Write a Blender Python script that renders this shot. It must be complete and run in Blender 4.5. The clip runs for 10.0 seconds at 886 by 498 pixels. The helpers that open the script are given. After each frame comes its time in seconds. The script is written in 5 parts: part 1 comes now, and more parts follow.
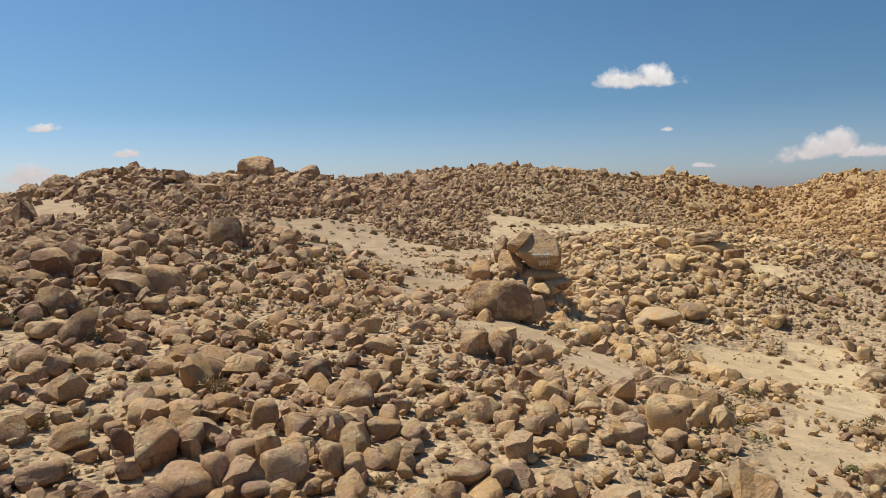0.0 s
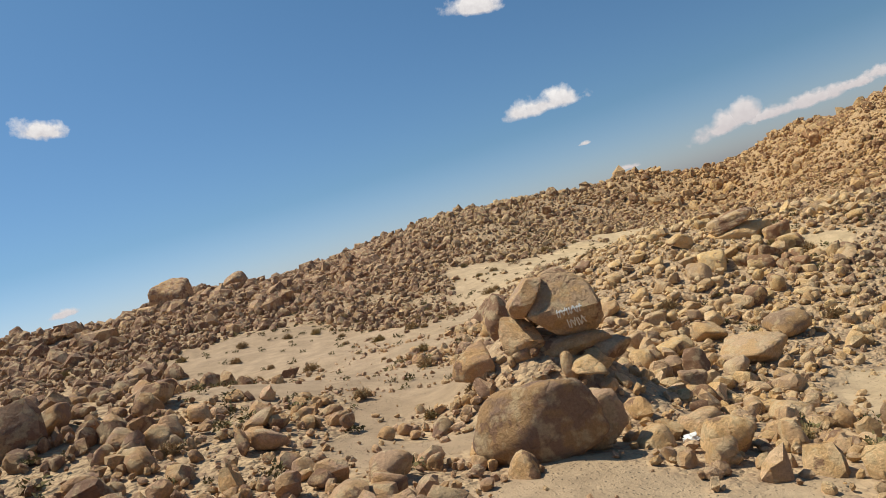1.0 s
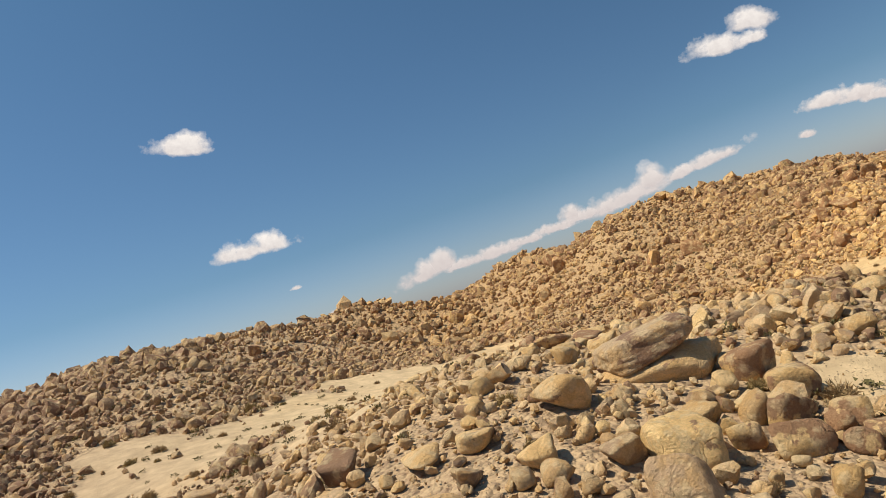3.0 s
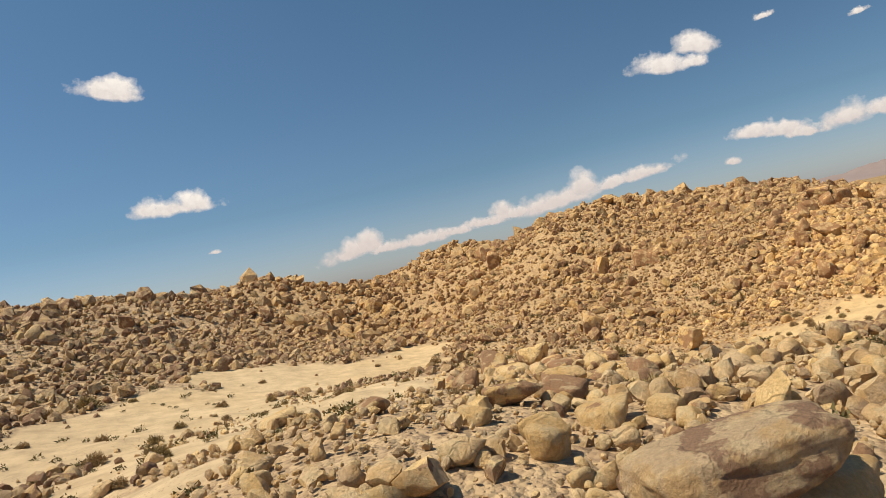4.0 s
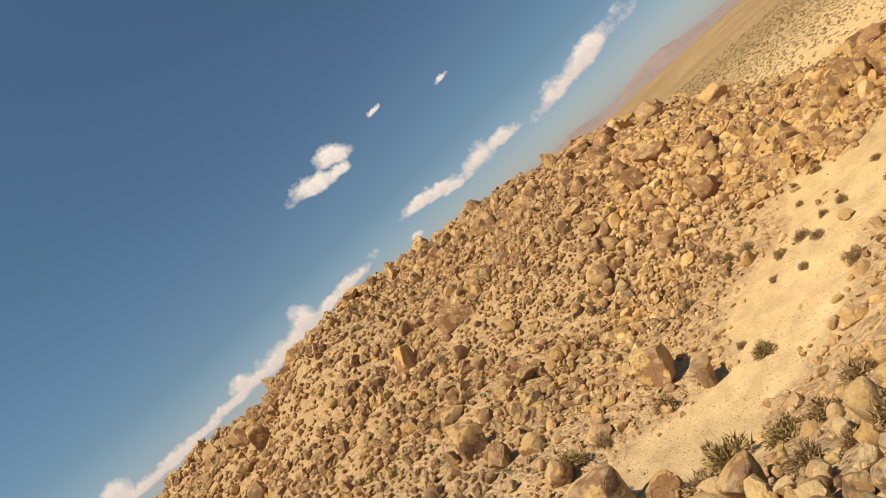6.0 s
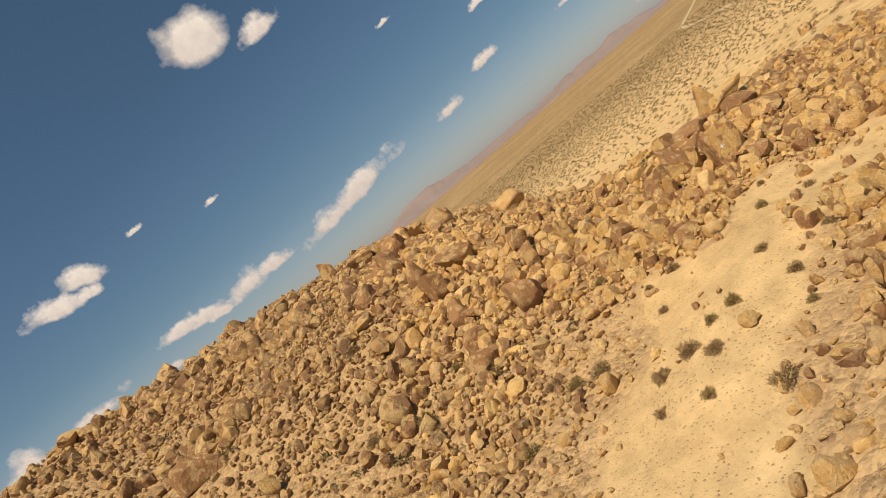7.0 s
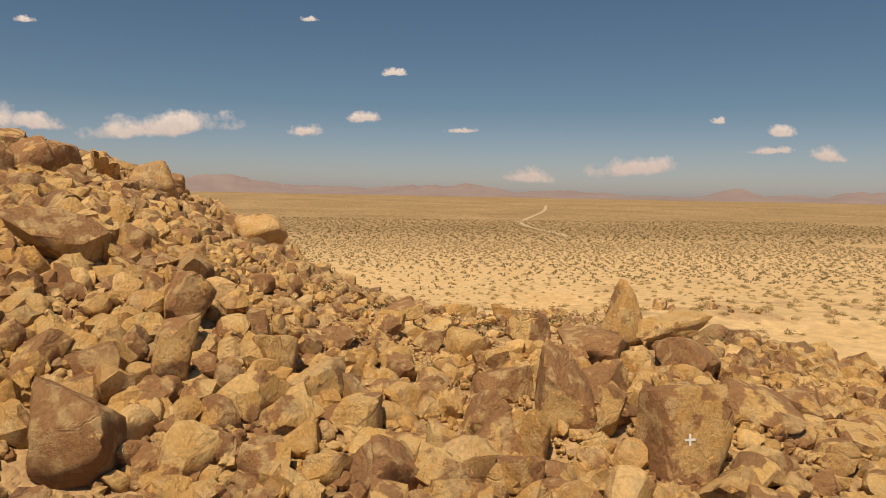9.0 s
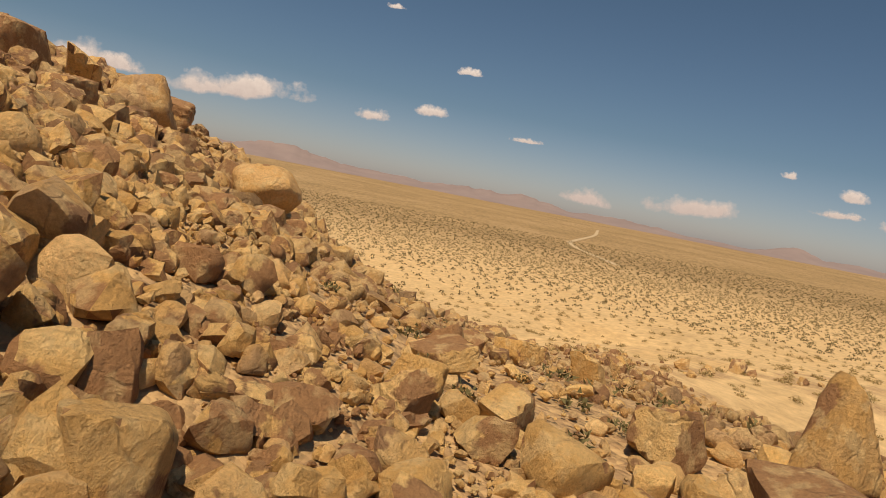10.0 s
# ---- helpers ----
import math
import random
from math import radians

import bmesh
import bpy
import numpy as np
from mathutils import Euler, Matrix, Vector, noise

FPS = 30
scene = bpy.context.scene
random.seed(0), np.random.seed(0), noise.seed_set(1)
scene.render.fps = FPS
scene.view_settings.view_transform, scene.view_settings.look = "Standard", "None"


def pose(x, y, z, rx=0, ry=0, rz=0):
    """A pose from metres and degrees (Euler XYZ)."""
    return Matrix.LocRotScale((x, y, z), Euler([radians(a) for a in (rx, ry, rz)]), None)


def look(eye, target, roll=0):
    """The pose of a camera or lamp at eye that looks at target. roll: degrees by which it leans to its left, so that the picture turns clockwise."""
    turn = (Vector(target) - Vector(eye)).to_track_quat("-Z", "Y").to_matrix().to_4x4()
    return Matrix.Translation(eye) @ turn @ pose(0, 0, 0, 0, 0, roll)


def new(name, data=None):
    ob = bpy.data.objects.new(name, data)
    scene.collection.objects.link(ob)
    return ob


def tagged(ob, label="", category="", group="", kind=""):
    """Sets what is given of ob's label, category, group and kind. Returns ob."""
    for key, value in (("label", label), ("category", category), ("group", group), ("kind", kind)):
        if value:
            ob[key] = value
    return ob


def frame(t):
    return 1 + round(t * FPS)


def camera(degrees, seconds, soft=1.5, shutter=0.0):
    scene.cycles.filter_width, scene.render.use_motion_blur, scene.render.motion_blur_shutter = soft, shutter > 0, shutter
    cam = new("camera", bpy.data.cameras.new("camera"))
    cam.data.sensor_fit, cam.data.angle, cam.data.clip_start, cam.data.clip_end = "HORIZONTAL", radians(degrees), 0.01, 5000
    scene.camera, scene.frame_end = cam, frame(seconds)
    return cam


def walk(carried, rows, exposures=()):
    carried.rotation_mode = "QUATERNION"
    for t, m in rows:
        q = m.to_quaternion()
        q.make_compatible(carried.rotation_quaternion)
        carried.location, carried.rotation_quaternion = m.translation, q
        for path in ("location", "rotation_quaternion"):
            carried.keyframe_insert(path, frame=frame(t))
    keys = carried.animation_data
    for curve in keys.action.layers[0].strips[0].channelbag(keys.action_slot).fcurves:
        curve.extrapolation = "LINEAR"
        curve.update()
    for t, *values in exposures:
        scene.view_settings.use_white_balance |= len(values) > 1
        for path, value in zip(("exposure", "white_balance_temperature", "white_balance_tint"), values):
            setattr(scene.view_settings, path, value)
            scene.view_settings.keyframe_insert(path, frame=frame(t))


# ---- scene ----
from mathutils.bvhtree import BVHTree

cam = camera(64.0, 10.0, soft=0.8)
ROWS = [
    (0.0, -0.23, -1.68, 20.01, 85.58, 1.12, -0.03),
    (0.5, -0.01, 10.25, 19.73, 87.60, 16.21, -4.55),
    (1.0, 0.21, 21.23, 19.53, 89.94, 17.05, -4.36),
    (1.5, 1.27, 31.55, 19.47, 90.70, 27.65, -5.67),
    (2.0, 3.25, 42.86, 18.92, 91.85, 26.97, -12.87),
    (2.5, 6.77, 53.69, 18.67, 91.28, 27.41, -19.53),
    (3.0, 9.96, 62.73, 18.60, 94.25, 18.32, -28.38),
    (3.2, 11.14, 65.58, 18.53, 95.60, 20.69, -29.05),
    (4.3, 22.24, 82.27, 19.66, 90.58, 9.97, -35.94),
    (4.5, 23.49, 84.78, 19.82, 91.07, 16.10, -35.81),
    (5.0, 28.27, 91.36, 20.13, 93.53, 27.52, -35.99),
    (5.5, 36.53, 100.82, 19.42, 92.15, 33.51, -46.26),
    (6.0, 43.65, 107.93, 18.99, 91.27, 41.89, -58.29),
    (6.2, 46.52, 110.28, 18.56, 92.65, 42.41, -63.58),
    (7.3, 62.10, 115.50, 17.59, 82.89, 34.13, -90.75),
    (7.5, 65.36, 115.77, 17.07, 82.80, 25.37, -94.03),
    (8.0, 71.91, 115.85, 16.54, 82.83, 16.23, -98.79),
    (8.5, 78.70, 115.55, 15.91, 86.22, 4.58, -97.18),
    (9.0, 85.49, 114.91, 15.36, 85.62, -1.08, -98.27),
    (9.5, 92.28, 114.39, 14.90, 86.27, -9.16, -97.59),
    (10.0, 99.31, 114.09, 14.20, 85.33, -11.07, -93.92),
]
EXPOSURES = [(0.0, 0.05, 6250, 5), (1.5, 0.08, 6400, 5), (3.0, 0.11, 6650, 6), (5.0, 0.12, 7150, 6), (6.2, 0.12, 7500, 7), (7.3, -0.14, 7700, 9), (10.0, -0.17, 8000, 13)]
walk(cam, [(t, pose(x, y, z, rx, ry, rz)) for t, x, y, z, rx, ry, rz in ROWS], EXPOSURES)

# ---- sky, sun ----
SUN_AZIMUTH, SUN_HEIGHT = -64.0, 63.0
world = bpy.data.worlds.new("desert_sky")
world.use_nodes = True
scene.world = world
wn, wl = world.node_tree.nodes, world.node_tree.links
sky = wn.new("ShaderNodeTexSky")
sky.sky_type, sky.sun_disc = "NISHITA", False
sky.sun_elevation, sky.sun_rotation = radians(SUN_HEIGHT), radians(SUN_AZIMUTH)
sky.altitude, sky.air_density, sky.dust_density, sky.ozone_density = 1200, 1.0, 2.0, 1.5
air = wn.new("ShaderNodeMix")
air.data_type, air.blend_type = "RGBA", "MULTIPLY"
air.inputs[0].default_value = 1.0
wl.new(sky.outputs[0], air.inputs[6])
# clear desert air: a paler, bluer rim above the horizon than the sky model gives
whole, upward = wn.new("ShaderNodeTexCoord"), wn.new("ShaderNodeSeparateXYZ")
wl.new(whole.outputs["Generated"], upward.inputs[0])
rim = wn.new("ShaderNodeValToRGB")
for k, (spot, tint) in enumerate(((0.0, (1.22, 1.2, 1.46)), (0.12, (0.69, 0.885, 1.045)), (0.5, (0.58, 0.84, 0.94)))):
    e = rim.color_ramp.elements[k] if k < 2 else rim.color_ramp.elements.new(spot)
    e.position, e.color = spot, (*tint, 1)
wl.new(upward.outputs[2], rim.inputs[0])
wl.new(rim.outputs[0], air.inputs[7])
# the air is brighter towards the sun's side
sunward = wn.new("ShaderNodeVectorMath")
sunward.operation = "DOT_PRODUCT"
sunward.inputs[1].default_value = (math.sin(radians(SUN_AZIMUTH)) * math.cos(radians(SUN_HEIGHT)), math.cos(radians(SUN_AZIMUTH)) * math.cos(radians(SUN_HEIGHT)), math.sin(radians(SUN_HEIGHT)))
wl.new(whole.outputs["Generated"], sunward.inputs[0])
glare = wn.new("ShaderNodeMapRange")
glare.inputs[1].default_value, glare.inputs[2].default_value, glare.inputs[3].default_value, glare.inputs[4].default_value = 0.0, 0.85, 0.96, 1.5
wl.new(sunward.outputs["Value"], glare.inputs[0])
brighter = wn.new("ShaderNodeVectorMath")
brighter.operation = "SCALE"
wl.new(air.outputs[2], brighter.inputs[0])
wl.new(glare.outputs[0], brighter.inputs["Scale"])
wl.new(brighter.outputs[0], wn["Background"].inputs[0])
wn["Background"].inputs[1].default_value = 0.072

sun = new("sun", bpy.data.lights.new("sun", "SUN"))
sun.data.energy, sun.data.angle, sun.data.color = 5.0, radians(0.5), (1.0, 0.915, 0.77)
az, el = radians(SUN_AZIMUTH), radians(SUN_HEIGHT)
toward = Vector((math.sin(az) * math.cos(el), math.cos(az) * math.cos(el), math.sin(el)))
sun.matrix_world = look(toward * 100, (0, 0, 0))


# ---- materials ----
def material(name, rough=0.9):
    mat = bpy.data.materials.new(name)
    mat.use_nodes = True
    nodes, links = mat.node_tree.nodes, mat.node_tree.links
    shader = nodes["Principled BSDF"]
    shader.inputs["Roughness"].default_value = rough
    shader.inputs["Specular IOR Level"].default_value = 0.25
    return mat, nodes, links, shader


def tex_noise(nodes, links, where, scale, detail=5.0, rough=0.6):
    n = nodes.new("ShaderNodeTexNoise")
    n.inputs["Scale"].default_value, n.inputs["Detail"].default_value, n.inputs["Roughness"].default_value = scale, detail, rough
    links.new(where, n.inputs["Vector"])
    return n.outputs["Fac"]


def ramp(nodes, links, fac, *stops):
    r = nodes.new("ShaderNodeValToRGB")
    while len(r.color_ramp.elements) < len(stops):
        r.color_ramp.elements.new(0.5)
    for e, (at, c) in zip(r.color_ramp.elements, stops):
        e.position, e.color = at, (*c, 1)
    links.new(fac, r.inputs[0])
    return r.outputs[0]


def mix(nodes, links, fac, a, b, kind="MIX"):
    m = nodes.new("ShaderNodeMix")
    m.data_type, m.blend_type = "RGBA", kind
    for src, socket in ((fac, m.inputs[0]), (a, m.inputs[6]), (b, m.inputs[7])):
        if isinstance(src, (int, float)):
            socket.default_value = src
        elif isinstance(src, tuple):
            socket.default_value = (*src, 1)
        else:
            links.new(src, socket)
    return m.outputs[2]


def calc(nodes, links, op, a, b=0.0):
    m = nodes.new("ShaderNodeMath")
    m.operation = op
    for src, socket in ((a, m.inputs[0]), (b, m.inputs[1])):
        if isinstance(src, (int, float)):
            socket.default_value = src
        else:
            links.new(src, socket)
    return m.outputs[0]


def bump(nodes, links, shader, height, strength, distance):
    b = nodes.new("ShaderNodeBump")
    b.inputs["Strength"].default_value, b.inputs["Distance"].default_value = strength, distance
    links.new(height, b.inputs["Height"])
    links.new(b.outputs[0], shader.inputs["Normal"])


def rock_material(name, varnish, rust_share=0.5, grey=0.0, coat=0.85, light=1.0, warm=False):
    """Weathered granite: tan to orange faces, brown desert varnish in blotches, pale grains."""
    mat, n, l, sh = material(name, 0.88)
    geo, info = n.new("ShaderNodeNewGeometry"), n.new("ShaderNodeObjectInfo")
    where = geo.outputs["Position"]
    lot = calc(n, l, "FRACT", calc(n, l, "ADD", geo.outputs["Random Per Island"], info.outputs["Random"]))
    tone = ramp(n, l, lot, (0.0, (0.30, 0.20, 0.13)), (0.14, (0.46, 0.315, 0.195)), (0.36, (0.66, 0.475, 0.28)), (0.56, (0.50, 0.33, 0.18)), (0.78, (0.70, 0.49, 0.245)), (1.0, (0.42, 0.30, 0.195)))
    if warm:
        tone = ramp(n, l, lot, (0.0, (0.46, 0.30, 0.155)), (0.2, (0.56, 0.385, 0.20)), (0.45, (0.66, 0.47, 0.255)), (0.65, (0.55, 0.365, 0.18)), (0.85, (0.68, 0.49, 0.26)), (1.0, (0.50, 0.34, 0.18)))
    tone = mix(n, l, 1.0, tone, (light, light, light * 0.98), "MULTIPLY")
    # the western rocks are a duller, pinker granite
    place = n.new("ShaderNodeSeparateXYZ")
    l.new(where, place.inputs[0])
    west = n.new("ShaderNodeMapRange")
    west.inputs[1].default_value, west.inputs[2].default_value, west.inputs[3].default_value, west.inputs[4].default_value = -4.0, 26.0, 0.78, 0.0
    l.new(place.outputs[0], west.inputs[0])
    tone = mix(n, l, west.outputs[0], tone, mix(n, l, 1.0, tone, (0.80, 0.70, 0.82), "MULTIPLY"))
    if grey:
        tone = mix(n, l, grey, tone, (0.36, 0.29, 0.225))
    blotch = tex_noise(n, l, where, 0.8, 5, 0.58)
    rust = ramp(n, l, blotch, (0.47, (0, 0, 0)), (0.56, (1, 1, 1)))
    tone = mix(n, l, calc(n, l, "MULTIPLY", rust, rust_share), tone, (0.60, 0.355, 0.135))
    skin = tex_noise(n, l, where, 0.62, 5, 0.6)
    skin = calc(n, l, "ADD", skin, calc(n, l, "MULTIPLY", calc(n, l, "SUBTRACT", lot, 0.5), 0.22))
    dark = ramp(n, l, skin, (0.54 - varnish, (0, 0, 0)), (0.57 - varnish, (1, 1, 1)))
    tone = mix(n, l, calc(n, l, "MULTIPLY", dark, coat), tone, (0.335, 0.178, 0.106) if warm else (0.275, 0.155, 0.10))
    # pale crust in patches a hand or two wide
    crust = tex_noise(n, l, where, 1.5, 4, 0.55)
    tone = mix(n, l, calc(n, l, "MULTIPLY", ramp(n, l, crust, (0.52, (0, 0, 0)), (0.6, (1, 1, 1))), 0.55), tone, (0.70, 0.54, 0.33))
    grain = tex_noise(n, l, where, 9.0, 6, 0.75)
    tone = mix(n, l, 1.0, tone, ramp(n, l, grain, (0.28, (0.72, 0.70, 0.68)), (0.72, (1.18, 1.16, 1.12))), "MULTIPLY")
    # the eastern rocks are yellower
    east = n.new("ShaderNodeMapRange")
    east.inputs[1].default_value, east.inputs[2].default_value = 50.0, 92.0
    l.new(place.outputs[0], east.inputs[0])
    tone = mix(n, l, east.outputs[0], tone, mix(n, l, 1.0, tone, (1.07, 0.99, 0.84), "MULTIPLY"))
    # joints: thin wandering cracks
    warp = n.new("ShaderNodeVectorMath")
    warp.operation = "MULTIPLY_ADD"
    swirl = n.new("ShaderNodeTexNoise")
    swirl.inputs["Scale"].default_value = 1.1
    l.new(where, swirl.inputs["Vector"])
    l.new(swirl.outputs["Color"], warp.inputs[0])
    warp.inputs[1].default_value = (0.9, 0.9, 0.9)
    l.new(where, warp.inputs[2])
    joint = n.new("ShaderNodeTexVoronoi")
    joint.feature = "DISTANCE_TO_EDGE"
    joint.inputs["Scale"].default_value = 0.55
    l.new(warp.outputs[0], joint.inputs["Vector"])
    crack = calc(n, l, "MAXIMUM", ramp(n, l, joint.outputs["Distance"], (0.0, (0, 0, 0)), (0.03, (1, 1, 1))), ramp(n, l, blotch, (0.44, (0, 0, 0)), (0.52, (1, 1, 1))))
    tone = mix(n, l, calc(n, l, "MULTIPLY", calc(n, l, "SUBTRACT", 1.0, crack), 0.18), tone, (0.13, 0.085, 0.055))
    l.new(tone, sh.inputs["Base Color"])
    relief = calc(n, l, "ADD", tex_noise(n, l, where, 2.2, 8, 0.7), calc(n, l, "MULTIPLY", grain, 0.3))
    relief = calc(n, l, "ADD", relief, calc(n, l, "MULTIPLY", crack, 0.15))
    bump(n, l, sh, relief, 1.0, 0.32)
    return mat


def ground_material():
    mat, n, l, sh = material("sand", 0.95)
    where = n.new("ShaderNodeNewGeometry").outputs["Position"]
    wide = tex_noise(n, l, where, 0.045, 5, 0.6)
    tone = ramp(n, l, wide, (0.3, (0.52, 0.385, 0.23)), (0.5, (0.62, 0.465, 0.285)), (0.7, (0.57, 0.41, 0.235)))
    mid = tex_noise(n, l, where, 0.6, 6, 0.65)
    tone = mix(n, l, 1.0, tone, ramp(n, l, mid, (0.3, (0.72, 0.70, 0.68)), (0.7, (1.12, 1.1, 1.08))), "MULTIPLY")
    pebble = n.new("ShaderNodeTexVoronoi")
    pebble.inputs["Scale"].default_value = 5.0
    l.new(where, pebble.inputs["Vector"])
    stone = ramp(n, l, pebble.outputs["Distance"], (0.12, (1, 1, 1)), (0.3, (0, 0, 0)))
    some = ramp(n, l, tex_noise(n, l, where, 0.35, 4, 0.6), (0.45, (0, 0, 0)), (0.62, (1, 1, 1)))
    tone = mix(n, l, calc(n, l, "MULTIPLY", calc(n, l, "MULTIPLY", stone, some), 0.6), tone, (0.24, 0.165, 0.105))
    # duller sand in the west
    side = n.new("ShaderNodeSeparateXYZ")
    l.new(where, side.inputs[0])
    west = n.new("ShaderNodeMapRange")
    west.inputs[1].default_value, west.inputs[2].default_value, west.inputs[3].default_value, west.inputs[4].default_value = -4.0, 32.0, 0.8, 0.0
    l.new(side.outputs[0], west.inputs[0])
    tone = mix(n, l, west.outputs[0], tone, mix(n, l, 1.0, tone, (0.64, 0.60, 0.66), "MULTIPLY"))
    # among the rocks the sand is mixed with brown grit
    bare = n.new("ShaderNodeAttribute")
    bare.attribute_name = "open_sand"
    grit = ramp(n, l, tex_noise(n, l, where, 1.6, 6, 0.75), (0.3, (0.25, 0.17, 0.108)), (0.52, (0.42, 0.295, 0.182)), (0.7, (0.53, 0.385, 0.238)))
    tone = mix(n, l, ramp(n, l, calc(n, l, "ADD", bare.outputs["Fac"], calc(n, l, "MULTIPLY", calc(n, l, "SUBTRACT", mid, 0.5), 0.8)), (0.1, (0, 0, 0)), (0.6, (1, 1, 1))), grit, tone)
    # the soil there is packed with broken stones of two sizes
    stony = calc(n, l, "SUBTRACT", 1.0, ramp(n, l, bare.outputs["Fac"], (0.15, (0, 0, 0)), (0.6, (1, 1, 1))))
    pack = []
    for size, share in ((1.5, 0.75), (4.2, 0.5)):
        cell = n.new("ShaderNodeTexVoronoi")
        cell.inputs["Scale"].default_value, cell.inputs["Randomness"].default_value = size, 1.0
        l.new(where, cell.inputs["Vector"])
        tint = n.new("ShaderNodeSeparateColor")
        l.new(cell.outputs["Color"], tint.inputs[0])
        stone_tone = ramp(n, l, tint.outputs[0], (0.0, (0.24, 0.155, 0.10)), (0.35, (0.44, 0.30, 0.18)), (0.7, (0.58, 0.41, 0.24)), (1.0, (0.36, 0.245, 0.155)))
        tone = mix(n, l, calc(n, l, "MULTIPLY", stony, share), tone, stone_tone)
        pack.append(calc(n, l, "MULTIPLY", calc(n, l, "SUBTRACT", 1.0, cell.outputs["Distance"]), stony))
    # the eastern soils are yellower
    east = n.new("ShaderNodeMapRange")
    east.inputs[1].default_value, east.inputs[2].default_value = 50.0, 92.0
    l.new(side.outputs[0], east.inputs[0])
    tone = mix(n, l, east.outputs[0], tone, mix(n, l, 1.0, tone, (1.07, 0.99, 0.84), "MULTIPLY"))
    # far out the scrub closes up into a brown-green cover
    split = n.new("ShaderNodeSeparateXYZ")
    l.new(where, split.inputs[0])
    run = n.new("ShaderNodeMapRange")
    run.inputs[1].default_value, run.inputs[2].default_value = 420.0, 1000.0
    l.new(split.outputs[0], run.inputs[0])
    belt = tex_noise(n, l, where, 0.004, 4, 0.55)
    cover = ramp(n, l, belt, (0.35, (0.29, 0.19, 0.088)), (0.55, (0.36, 0.235, 0.115)), (0.7, (0.42, 0.28, 0.145)))
    dots = ramp(n, l, tex_noise(n, l, where, 0.11, 3, 0.7), (0.42, (0.55, 0.55, 0.5)), (0.6, (1.15, 1.12, 1.1)))
    cover = mix(n, l, 1.0, cover, dots, "MULTIPLY")
    tone = mix(n, l, calc(n, l, "MULTIPLY", run.outputs[0], 0.9), tone, cover)
    l.new(tone, sh.inputs["Base Color"])
    relief = calc(n, l, "ADD", tex_noise(n, l, where, 3.0, 8, 0.7), calc(n, l, "MULTIPLY", stone, 0.4))
    relief = calc(n, l, "ADD", relief, calc(n, l, "ADD", calc(n, l, "MULTIPLY", pack[0], 3.0), calc(n, l, "MULTIPLY", pack[1], 1.2)))
    bump(n, l, sh, relief, 0.8, 0.16)
    return mat


def plain_material(name, dark, light, scale, rough=0.9):
    mat, n, l, sh = material(name, rough)
    where = n.new("ShaderNodeNewGeometry").outputs["Position"]
    lot = n.new("ShaderNodeNewGeometry").outputs["Random Per Island"]
    fac = calc(n, l, "ADD", calc(n, l, "MULTIPLY", tex_noise(n, l, where, scale, 5, 0.65), 0.7), calc(n, l, "MULTIPLY", lot, 0.3))
    l.new(ramp(n, l, fac, (0.3, dark), (0.7, light)), sh.inputs["Base Color"])
    return mat


